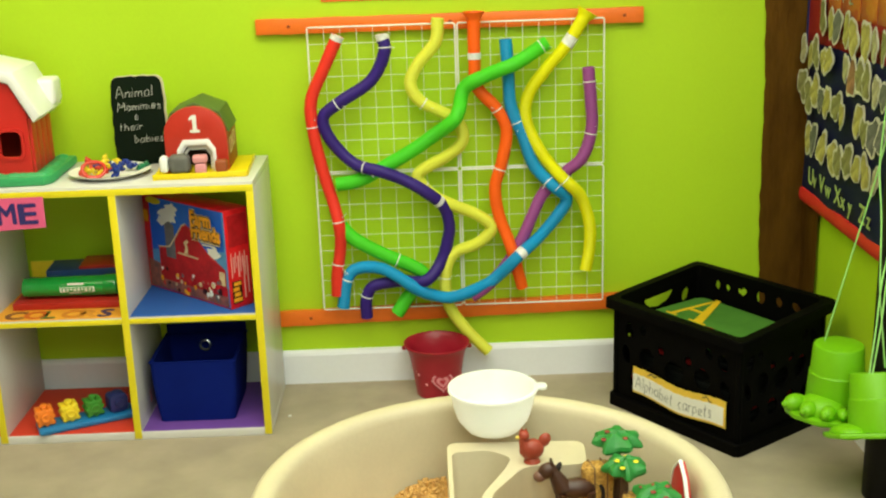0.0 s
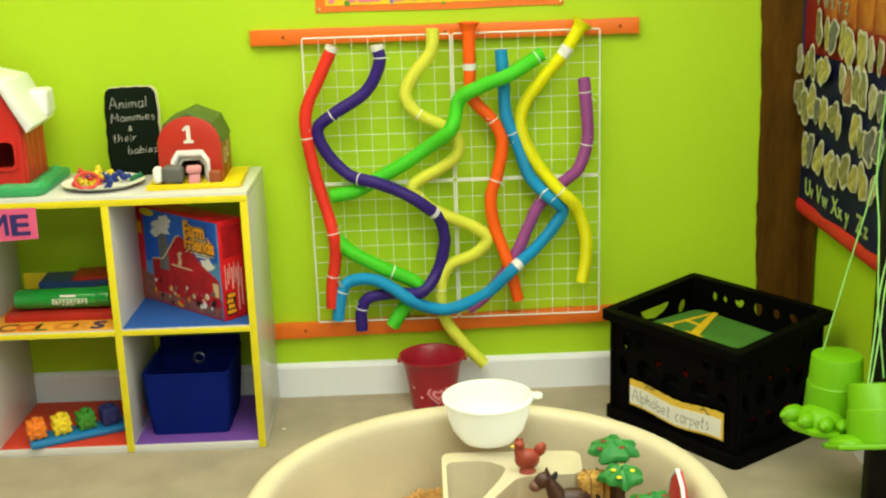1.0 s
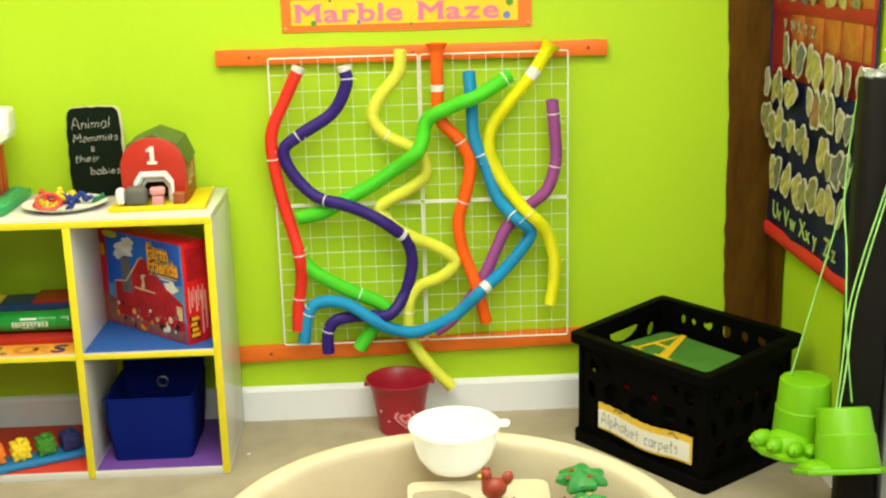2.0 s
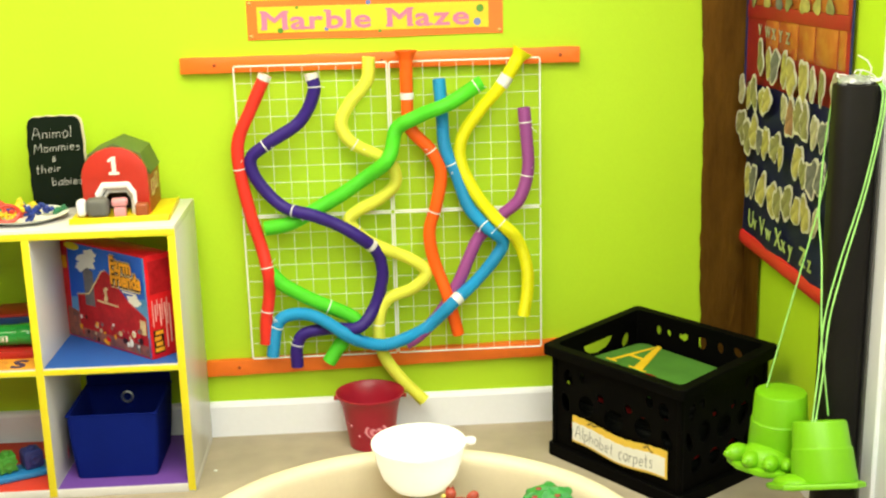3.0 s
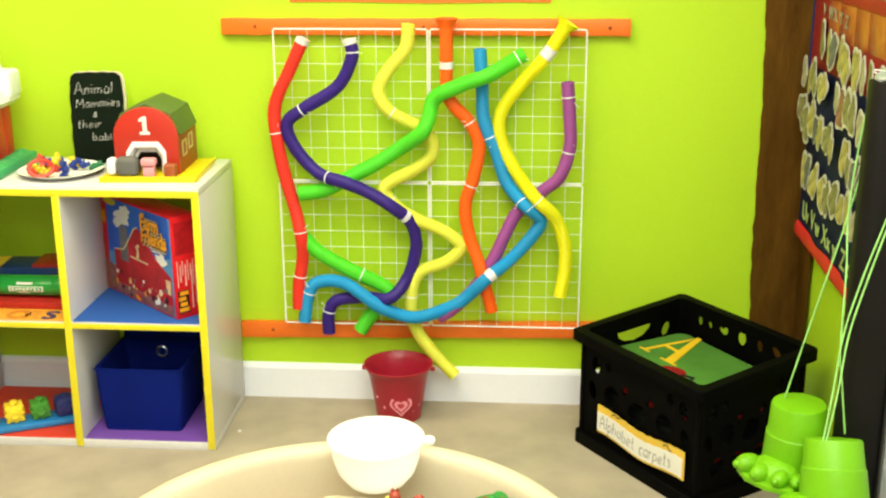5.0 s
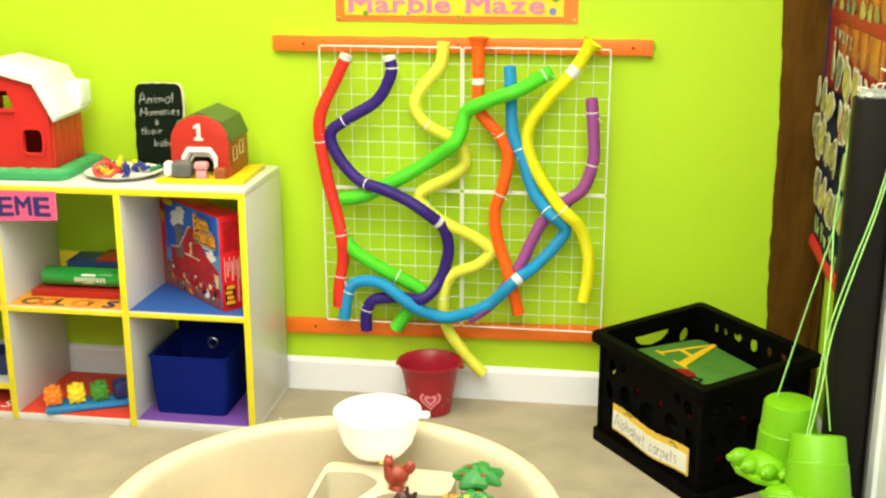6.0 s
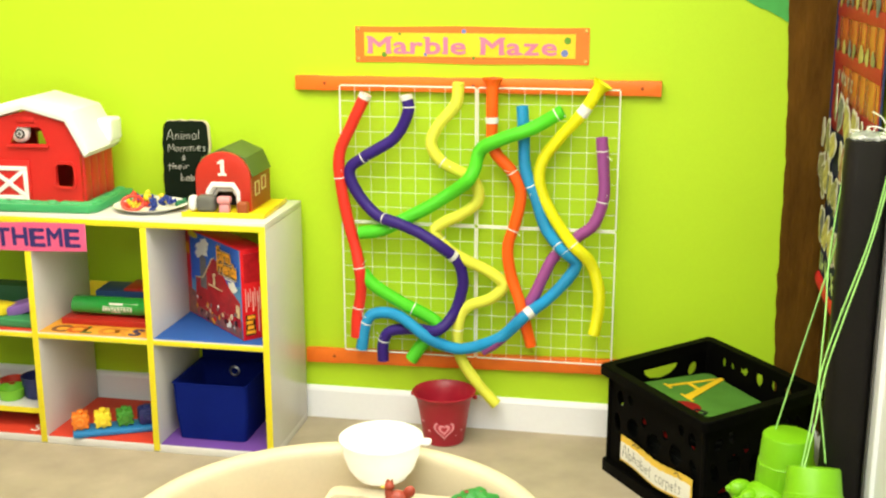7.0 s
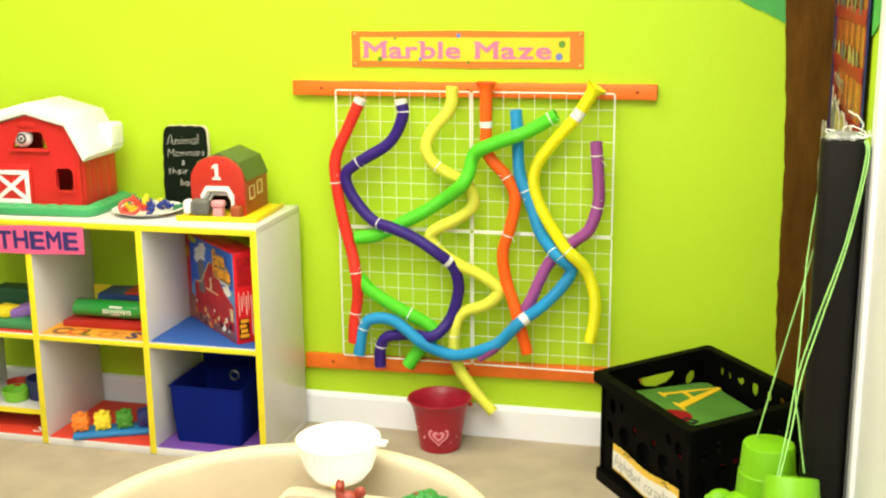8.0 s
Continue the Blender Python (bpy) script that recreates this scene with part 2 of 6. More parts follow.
def batten(x0, x1, z0, z1, label, tilt=0.0):
    ob = thing("wall_batten", pose(x0, BACK, z0, 0, -tilt, 0), label, "batten", "orange battens that carry the maze")
    n = 24
    top = [(i / n * (x1 - x0), z1 - z0 + 0.0008 * math.sin(i * 1.7)) for i in range(n + 1)]
    low = [(i / n * (x1 - x0), 0.0008 * math.sin(i * 2.3)) for i in range(n, -1, -1)]
    part("board", bm_prism(low + top, -0.019, 0.0015), ORANGE_WOOD, ob)
    for x in (0.080, (x1 - x0) * 0.5, x1 - x0 - 0.047):
        s = part("screw", bm_lathe([(0, 0.0004), (0.003, 0.0006), (0.0042, 0)], 10), SCREW, ob, "dark painted screw head")
        s.matrix_basis = pose(x, -0.0192, (z1 - z0) / 2, 90)
    return ob


batten(-0.126, 0.819, 0.917, 0.954, "long orange painted wooden batten screwed to the wall above the maze")
batten(-0.118, 0.80, 0.163, 0.203, "long orange painted wooden batten screwed to the wall under the maze", 1.15)

PANEL, CELLS = 0.361, 9
grid_wire_mesh = None


def grid_panel(x, z):
    """One welded wire grid square, its lower left corner at x, z."""
    global grid_wire_mesh
    ob = thing("wire_grid_panel", pose(x, GRID_Y, z), "white coated wire grid square fixed to orange battens", "wire grid", "wire grid squares of the maze")
    s, r = PANEL - 0.004, 0.0021
    loop = [Vector((a * s, 0, b * s)) for a, b in ((0.5, 0), (0.992, 0), (1, 0.008), (1, 0.992), (0.992, 1), (0.008, 1), (0, 0.992), (0, 0.008), (0.008, 0), (0.5, 0))]
    part("frame", bm_tube(loop, r, 8, cap=False), WIRE, ob)
    if grid_wire_mesh is None:
        grid_wire_mesh = mesh_of("wire", bm_tube([Vector((0, 0, 0)), Vector((0, 0, s / 2)), Vector((0, 0, s))], 0.00064, 6), WIRE)
    for i in range(1, CELLS):
        a = new("wire", grid_wire_mesh)
        a.parent, a.matrix_basis = ob, pose(i * s / CELLS, 0.001, 0)
        b = new("wire", grid_wire_mesh)
        b.parent, b.matrix_basis = ob, pose(0, -0.001, i * s / CELLS, 0, 90, 0)
    return ob


for gx, gz in ((0.0, 0.214), (0.3625, 0.214), (0.0, 0.576), (0.3625, 0.576)):
    grid_panel(gx, gz)

HOSE_R = 0.0152
HOSE_Y = 2.877


def hose(colour_name, colour, points, ties=(), tapes=(), funnel=False, ribs=0.0007, lifts=(), wide=1.0):
    """A bendy play tube along (x, z) points. ties, tapes: how far along, from 0 to 1. lifts: (x, z, radius, dy), where it passes over or under another."""
    y = HOSE_Y
    ob = thing("play_tube", pose(points[0][0], y, points[0][1]), f"long bendy {colour_name} ribbed play tube tied to the wire grid", "tube", "bendy tubes of the marble maze")
    inv = Vector((points[0][0], y, points[0][1]))
    path = spline([(a, 0.0, b) for a, b in points], 0.0026)
    for i, p in enumerate(path):
        dy = sum(d * math.exp(-((p.x - a) ** 2 + (p.z - b) ** 2) / (2 * w * w)) for a, b, w, d in lifts)
        path[i] = Vector((p.x, y + dy + 0.0012 * math.sin(i * 0.021), p.z)) - inv
    mat = plastic(f"{colour_name.replace(' ', '_')}_tube_plastic", colour, 0.5, 0.14, spec=0.3)
    shape = lambda i: HOSE_R * wide + (ribs if i % 2 else -ribs) + 0.0003 * math.sin(i * 0.11)
    part("tube", bm_tube(path, shape, 14, hollow=0.82), mat, ob)
    n = len(path) - 1
    for f in ties:
        i = min(max(int(f * n), 2), n - 2)
        d = (path[i + 1] - path[i - 1]).normalized()
        seg = [path[i] - d * 0.0013, path[i] + d * 0.0013]
        tie = part("cable_tie", bm_tube(seg, HOSE_R * wide + 0.0012, 14), TIE, ob)
        out = Vector((0.6 * math.sin(f * 37), -0.4, 0.6 * math.cos(f * 53))).normalized()
        part("tie_tail", bm_tube([path[i] + out * HOSE_R, path[i] + out * (HOSE_R + 0.010 + 0.012 * abs(math.sin(f * 91)))], 0.0008, 6), TIE, tie)
    for f, w in tapes:
        i = min(max(int(f * n), 0), n)
        k = max(1, int(w / 0.0026 / 2))
        seg = path[max(0, i - k):min(n, i + k) + 1]
        part("tape", bm_tube(seg, lambda j: HOSE_R + 0.0011 + 0.0002 * math.sin(j * 2.1), 14), FOIL_TAPE, ob, "silvery white tape")
    if funnel:
        d = (path[0] - path[3]).normalized()
        r = HOSE_R
        cone = bm_lathe([(r + 0.001, -0.010), (r + 0.001, 0.0), (r + 0.002, 0.006), (r + 0.012, 0.022), (r + 0.0105, 0.022), (r, 0.007), (r - 0.0005, -0.010)], 24, close=True)
        part("funnel", moved(cone, Matrix.Translation(path[0]) @ d.to_track_quat("Z", "Y").to_matrix().to_4x4()), mat, ob)
    return ob


hose("red", (0.78, 0.035, 0.02), [(0.075, 0.914), (0.039, 0.841), (0.002, 0.761), (0.002, 0.685), (0.021, 0.579), (0.051, 0.461), (0.053, 0.392), (0.041, 0.319), (0.037, 0.257)],
     ties=(0.35, 0.71, 0.88), tapes=((0.0, 0.03),), ribs=0.0003, lifts=((0.05, 0.45, 0.03, -0.012),))
hose("indigo", (0.03, 0.01, 0.185), [(0.18, 0.914), (0.185, 0.87), (0.149, 0.803), (0.071, 0.753), (0.028, 0.716), (0.045, 0.659), (0.099, 0.602), (0.169, 0.583), (0.246, 0.546), (0.290, 0.513), (0.317, 0.483), (0.328, 0.44), (0.326, 0.405), (0.307, 0.344), (0.265, 0.299), (0.185, 0.29), (0.13, 0.279), (0.111, 0.245), (0.11, 0.195)],
     ties=(0.03, 0.205, 0.4, 0.95), tapes=((0.0, 0.028), (0.587, 0.014)), ribs=0.0003, lifts=((0.164, 0.585, 0.045, -0.03), (0.261, 0.532, 0.045, -0.027), (0.261, 0.304, 0.03, -0.03)))
hose("pale yellow", (0.72, 0.74, 0.075), [(0.316, 0.948), (0.309, 0.892), (0.266, 0.84), (0.245, 0.793), (0.269, 0.748), (0.329, 0.715), (0.363, 0.686), (0.366, 0.644), (0.326, 0.61), (0.276, 0.584), (0.254, 0.559), (0.288, 0.515), (0.336, 0.487), (0.398, 0.459), (0.435, 0.424), (0.403, 0.386), (0.339, 0.359), (0.316, 0.308), (0.32, 0.226), (0.361, 0.157), (0.421, 0.09)],
     ties=(0.2, 0.47, 0.8), ribs=0.0008)
hose("orange", (1.0, 0.125, 0.008), [(0.402, 0.938), (0.402, 0.855), (0.407, 0.78), (0.454, 0.724), (0.477, 0.668), (0.464, 0.591), (0.446, 0.528), (0.454, 0.457), (0.481, 0.378), (0.501, 0.302), (0.511, 0.261)],
     ties=(0.33, 0.55), tapes=((0.12, 0.016),), funnel=True, ribs=0.0003, lifts=((0.488, 0.35, 0.04, -0.01),))
hose("blue", (0.015, 0.29, 0.62), [(0.478, 0.892), (0.483, 0.822), (0.488, 0.732), (0.515, 0.661), (0.542, 0.583), (0.582, 0.537), (0.623, 0.496), (0.603, 0.451), (0.553, 0.395), (0.495, 0.352), (0.429, 0.281), (0.349, 0.253), (0.271, 0.261), (0.202, 0.309), (0.144, 0.331), (0.086, 0.326), (0.063, 0.294), (0.051, 0.226)],
     ties=(0.17, 0.31, 0.94), tapes=((0.513, 0.018),), ribs=0.0006, lifts=((0.214, 0.291, 0.045, -0.042), (0.324, 0.251, 0.035, -0.028), (0.495, 0.346, 0.04, -0.034), (0.591, 0.527, 0.03, -0.026)))
hose("green", (0.085, 0.60, 0.022), [(0.58, 0.881), (0.511, 0.842), (0.428, 0.811), (0.376, 0.781), (0.36, 0.728), (0.336, 0.694), (0.256, 0.636), (0.185, 0.596), (0.112, 0.559), (0.05, 0.548)],
     ties=(0.03,), ribs=0.0005, wide=1.15, lifts=((0.349, 0.708, 0.035, -0.033), (0.412, 0.801, 0.035, -0.03), (0.485, 0.83, 0.035, -0.033)))
hose("grass green", (0.085, 0.60, 0.022), [(0.057, 0.441), (0.09, 0.405), (0.16, 0.363), (0.245, 0.321), (0.261, 0.293), (0.219, 0.249), (0.188, 0.204)],
     ties=(0.45,), ribs=0.0005, wide=1.15)
hose("yellow", (0.8, 0.78, 0.006), [(0.665, 0.934), (0.627, 0.875), (0.574, 0.815), (0.531, 0.754), (0.526, 0.692), (0.557, 0.62), (0.604, 0.559), (0.655, 0.504), (0.681, 0.433), (0.683, 0.367), (0.673, 0.302)],
     ties=(0.64,), tapes=((0.085, 0.026),), funnel=True, ribs=0.0007, lifts=((0.626, 0.547, 0.04, -0.031),))
hose("violet", (0.3, 0.065, 0.28), [(0.678, 0.818), (0.685, 0.736), (0.687, 0.667), (0.666, 0.598), (0.624, 0.56), (0.568, 0.509), (0.539, 0.453), (0.513, 0.393), (0.47, 0.323), (0.42, 0.269), (0.38, 0.241)],
     ties=(0.05, 0.24, 0.49), ribs=0.0005, lifts=((0.49, 0.345, 0.05, 0.004),))


# ---- the sign over the maze ----
def maze_sign():
    orange = material("orange_card", (0.86, 0.20, 0.03), 0.35, 0.1, 10, 90, 0.03)
    yellow = material("yellow_card", (0.90, 0.62, 0.03), 0.35, 0.08, 10, 90, 0.03)
    pink = material("pink_card", (0.80, 0.20, 0.36), 0.4, 0.08, 20, 90, 0)
    w, h = 0.602, 0.092
    ob = thing("wall_sign", pose(0.035, BACK - 0.001, 0.990), "laminated orange and yellow Marble Maze sign pinned to the wall", "sign")
    n = 30
    wav = lambda u: 0.0012 * math.sin(u * 9)
    out = [(w * i / n, wav(i / n)) for i in range(n + 1)] + [(w * i / n, h + wav(i / n + 0.4)) for i in range(n, -1, -1)]
    part("border", bm_prism(out, -0.002), orange, ob, "orange card border")
    part("panel", bm_box(0.024, -0.0035, 0.016, w - 0.034, -0.0021, h - 0.016), yellow, ob, "yellow card centre")
    for word, x, wide in (("Marble", 0.034, 0.256), ("Maze", 0.328, 0.194)):
        # letter by letter with slab feet, spaced out as printed
        glyphs = [bm_text(c, 0.060, 0.0006, 0.0014) for c in word]
        widths = [max(v.co.x for v in g.verts) for g in glyphs]
        gap = 0.0065
        k, u = (wide - gap * (len(word) - 1)) / sum(widths), 0.0
        for c, t, wd in zip(word, glyphs, widths):
            wd *= k
            moved(t, Matrix.Translation((u, 0, 0)) @ Matrix.Diagonal((k, 1.0, 1, 1)))
            slab = lambda a, b, y: bm_box(a - 0.0026, y, -0.0005, b + 0.0026, y + 0.0045, 0.0007, bm=t)
            if c == "M":
                for a in (u, u + wd - 0.008):
                    slab(a, a + 0.008, -0.0004)
                slab(u - 0.001, u + 0.006, 0.038)
                slab(u + wd - 0.006, u + wd + 0.001, 0.038)
            elif c in "rl":
                slab(u, u + 0.007, -0.0004)
            elif c == "b":
                slab(u - 0.003, u + 0.004, 0.038)
            elif c == "a":
                slab(u + wd - 0.004, u + wd + 0.002, -0.0004)
            part("letter", moved(t, pose(x + u, -0.0042, 0.024) @ UPRIGHT @ Matrix.Translation((-u, 0, 0))), pink, ob, f"pink letter {c}")
            u += wd + gap
    dots = [(0.118, 0.073, 0.004, 0), (0.077, 0.021, 0.007, 0), (0.185, 0.022, 0.005, 1), (0.285, 0.081, 0.006, 1), (0.31, 0.014, 0.004, 0), (0.548, 0.060, 0.009, 0), (0.541, 0.029, 0.009, 1)]
    cols = (material("green_dot", (0.12, 0.30, 0.03), 0.4, bump=0), material("blue_dot", (0.16, 0.22, 0.55), 0.4, bump=0))
    for x, z, r, c in dots:
        d = part("dot", bm_lathe([(0, 0.0006), (r, 0.0006), (r, 0)], 16), cols[c], ob, ("green dot", "blue dot")[c])
        d.matrix_basis = pose(x, -0.0036, z, 90)
    brass = material("brass_pin", (0.70, 0.55, 0.2), 0.3, bump=0, metal=0.8)
    for x, z in ((0.008, 0.008), (0.008, h - 0.008), (w - 0.008, 0.008), (w - 0.008, h - 0.008)):
        p = part("drawing_pin", bm_lathe([(0, 0.004), (0.003, 0.003), (0.005, 0)], 12), brass, ob, "brass drawing pin")
        p.matrix_basis = pose(x, -0.002, z, 90)


maze_sign()


# ---- the paper tree in the corner ----
def paper_tree():
    bark = material("brown_crumpled_paper", (0.225, 0.102, 0.012), 0.65, 0.3, 14.0, 70, 1.0, spec=0.15, second=(0.105, 0.044, 0.004), stretch=(1, 1, 0.28))
    leaf = material("green_crumpled_paper", (0.06, 0.42, 0.08), 0.6, 0.3, 6, 30, 0.5)
    ob = thing("paper_tree", pose(RIGHT, BACK, 0.0), "brown paper tree trunk with green paper leaves in the room's corner", "wall decoration")
    bm = bmesh.new()
    rows, prev = 150, None
    for k in range(rows + 1):
        z = 0.01 + k / rows * 2.3
        left = -0.103 - 0.027 * z + 0.004 * math.sin(z * 7.3 + 2) + 0.004 * noise.noise((0, 0, z * 9)) + 0.004 * noise.noise((7, 0, z * 31))
        edge = -0.121 + 0.004 * noise.noise((3, 0, z * 7))
        ring = []
        for j in range(7):
            x = left * (1 - j / 6) - 0.006 * (j / 6)
            ring.append(bm.verts.new((x, -0.006 - 0.003 * abs(noise.noise((x * 30, 1, z * 12))), z)))
        for j in range(1, 6):
            y = edge * j / 5
            ring.append(bm.verts.new((-0.006 - 0.003 * abs(noise.noise((y * 30, 5, z * 12))), y - 0.006, z)))
        if prev:
            for a, b, c, d in zip(prev, prev[1:], ring[1:], ring):
                bm.faces.new((a, b, c, d))
        prev = ring
    bmesh.ops.solidify(bm, geom=bm.faces[:], thickness=0.0012)
    part("trunk", bm, bark, ob, "brown crumpled paper trunk")
    # leaf shapes lie under the trunk's edges, on the back wall and on the side wall
    rnd = random.Random(4)
    def leaves(low, top, steps=26):
        edge = []
        for k in range(steps + 1):
            u = k / steps
            i = min(int(u * (len(low) - 1)), len(low) - 2)
            q = u * (len(low) - 1) - i
            edge.append((low[i][0] * (1 - q) + low[i + 1][0] * q, low[i][1] * (1 - q) + low[i + 1][1] * q + rnd.uniform(-0.003, 0.003)))
        return edge + [(low[-1][0], top), (low[0][0], top)]
    shape = leaves([(-0.46, 1.36), (-0.40, 1.25), (-0.32, 1.19), (-0.242, 1.157), (-0.19, 1.128), (-0.144, 1.105), (-0.09, 1.09), (-0.03, 1.085)], 1.62)
    p = part("leaves", bm_prism(shape, -0.002), leaf, ob, "green crumpled paper leaves", False)
    p.matrix_basis = pose(0, -0.0015, 0)
    shape = leaves([(-0.72, 1.13), (-0.60, 1.10), (-0.50, 1.115), (-0.40, 1.16), (-0.25, 1.19), (-0.13, 1.17)], 1.62)
    p = part("leaves", moved(bm_prism(shape, -0.002, axis="x"), pose(-0.0015, 0, 0)), leaf, ob, "green crumpled paper leaves", False)


paper_tree()

# ---- the cube shelf ----
SX = (-1.070, -0.754, -0.435, -0.124)   # centres of the uprights
SF, SB = 2.612, 2.903                   # front and back of the shelf
PT = 0.016                              # panel thickness
MID, LID, FOOT = 0.302, 0.615, 0.012    # centres of the three levels


def cube_shelf():
    ob = thing("cube_shelf", pose(SX[0], SF, 0), "white laminate cube shelf with yellow taped edges, six open cubes", "shelf")
    L = lambda x: x - SX[0]
    d = SB - SF
    part("top", bm_box(L(SX[0]) - PT / 2, 0, LID - 0.009, L(SX[3]) + PT / 2, d, LID + 0.009, 0.0012), LAMINATE, ob)
    part("base", bm_box(L(SX[0]) - PT / 2, 0.001, FOOT - 0.012, L(SX[3]) + PT / 2, d, FOOT + 0.008, 0.001), LAMINATE, ob)
    for x in SX:
        part("upright", bm_box(L(x) - PT / 2, 0.001, FOOT + 0.008, L(x) + PT / 2, d, LID - 0.009, 0.001), LAMINATE, ob)
        part("edge_tape", bm_box(L(x) - PT / 2 - 0.0005, -0.0012, 0.004, L(x) + PT / 2 + 0.0005, 0.0006, LID - 0.004, 0.0004), YELLOW_TAPE, ob, "yellow tape")
    for a, b in zip(SX, SX[1:]):
        part("shelf_board", bm_box(L(a) + PT / 2, 0.001, MID - PT / 2, L(b) - PT / 2, d, MID + PT / 2), LAMINATE, ob)
        part("edge_tape", bm_box(L(a) + PT / 2 + 0.0006, -0.001, MID - PT / 2 + 0.001, L(b) - PT / 2 - 0.0006, 0.0006, MID + PT / 2 - 0.003, 0.0004), YELLOW_TAPE, ob, "yellow tape")
    part("edge_tape", bm_box(L(SX[0]) - PT / 2, -0.0016, LID - 0.013, L(SX[3]) + PT / 2, -0.0001, LID + 0.002, 0.0004), YELLOW_TAPE, ob, "yellow tape")
    return ob


cube_shelf()
UP, DOWN = MID + PT / 2, FOOT + 0.008   # floors of the two rows of cubes


def liner(col, z, mat, label):
    """A sheet of coloured paper on a cube's floor."""
    a, b = SX[col] + PT / 2 + 0.002, SX[col + 1] - PT / 2 - 0.002
    ob = thing("shelf_liner", pose(a, SF + 0.004, z), label, "paper liner", "paper liners in the cubes")
    part("sheet", bm_box(0, 0, 0.0002, b - a, SB - SF - 0.012, 0.0022), mat, ob, smooth=False)
    return ob


P_BLUE = material("blue_paper", (0.018, 0.10, 0.40), 0.6, 0.08, 12, 90, 0.05)
P_PURPLE = material("purple_paper", (0.16, 0.06, 0.36), 0.6, 0.08, 12, 90, 0.05)
P_RED = material("red_paper", (0.64, 0.045, 0.018), 0.6, 0.08, 12, 90, 0.05)
P_ORANGE = material("orange_paper", (0.80, 0.36, 0.03), 0.6, 0.08, 12, 90, 0.05)
P_PINK = material("pink_paper", (0.78, 0.11, 0.27), 0.6, 0.08, 12, 90, 0.05)
NAVY_INK = material("navy_marker", (0.03, 0.02, 0.16), 0.6, 0.1, 20, 90, 0)
CHALK = material("white_chalk", (0.62, 0.62, 0.58), 0.9, 0.35, 60, 300, 0)
liner(2, UP, P_BLUE, "bright blue paper sheet lining a shelf cube")
liner(2, DOWN, P_PURPLE, "purple paper sheet lining a shelf cube")
liner(1, DOWN, P_RED, "red paper sheet lining a shelf cube")
word = liner(1, UP, P_ORANGE, "orange paper liner with COLORS in mixed letters")
liner(0, UP, P_RED, "red paper sheet lining a shelf cube")
last = liner(0, DOWN, P_RED, "red paper liner with a white letter S")
inks = [material(f"{n}_marker", c, 0.6, bump=0) for n, c in (("brown", (0.20, 0.07, 0.02)), ("orange", (0.62, 0.13, 0.01)), ("green", (0.10, 0.16, 0.03)), ("amber", (0.62, 0.22, 0.02)), ("gold", (0.66, 0.28, 0.03)), ("navy", (0.04, 0.03, 0.10)))]
for i, ch in enumerate("COLORS"):
    part("letter", moved(bm_text(ch, 0.070, 0.0004, 0.0028), pose(0.020 + i * 0.044, 0.008, 0.0026)), inks[i], word, f"letter {ch}")
part("letter", moved(bm_text("S", 0.06, 0.0004), pose(0.25, 0.02, 0.0026)), PAPER_WHITE, last, "white letter S")


def theme_card():
    ob = thing("theme_card", pose(-0.860, SF - 0.0022, 0.526, 0, -1.2, 0), "pink paper card reading THEME taped to the shelf's top edge", "card")
    out = [(0, 0.002), (0.14, 0.0), (0.272, 0.003), (0.274, 0.074), (0.13, 0.076), (0.001, 0.073)]
    part("card", bm_prism(out, -0.0012), P_PINK, ob, smooth=False)
    for i, ch in enumerate("THEME"):
        t = bm_text(ch, 0.066, 0.0004, 0.0019)
        w = max(v.co.x for v in t.verts)
        part("letter", moved(t, pose(0.022 + i * 0.048, -0.0018, 0.014 + 0.002 * (i % 2)) @ UPRIGHT @ Matrix.Diagonal((0.043 / w, 1.0, 1, 1))), NAVY_INK, ob, f"thick navy letter {ch}")


theme_card()


# ---- things on top of the shelf ----
TOP_Z = LID + 0.009
RED_TOY = plastic("red_toy_plastic", (0.62, 0.022, 0.018), 0.38)
WHITE_TOY = plastic("white_toy_plastic", (0.87, 0.87, 0.88), 0.35, 0.05)
GREEN_TOY = plastic("green_toy_plastic", (0.05, 0.36, 0.13), 0.4)
# near-black tone that stands in for shade inside the block barn
DARK = material("inside_shade", (0.03, 0.02, 0.015), 0.8, 0.2, 10, 60, 0)


def wall_with_holes(outline, holes, depth, bm=None):
    """A slab in the x-z plane with rounded square windows: (x0, z0, x1, z1)."""
    bm = bm or bmesh.new()
    loops = [outline] + [[(a, b), (c, b), (c, d), (a, d)] for a, b, c, d in holes]
    edges = []
    for lp in loops:
        vs = [bm.verts.new((x, 0, z)) for x, z in lp]
        edges += [bm.edges.new((vs[i], vs[(i + 1) % len(vs)])) for i in range(len(vs))]
    faces = [f for f in bmesh.ops.triangle_fill(bm, use_beauty=True, use_dissolve=False, edges=edges)["geom"] if isinstance(f, bmesh.types.BMFace)]
    bad = []
    for f in faces:
        c = f.calc_center_median()
        if any(a < c.x < e and b < c.z < d for a, b, e, d in holes):
            bad.append(f)
    bmesh.ops.delete(bm, geom=bad, context="FACES")
    made = bmesh.ops.extrude_face_region(bm, geom=[f for f in bm.faces])
    bmesh.ops.translate(bm, verts=[v for v in made["geom"] if isinstance(v, bmesh.types.BMVert)], vec=(0, depth, 0))
    bmesh.ops.recalc_face_normals(bm, faces=bm.faces[:])
    return bm


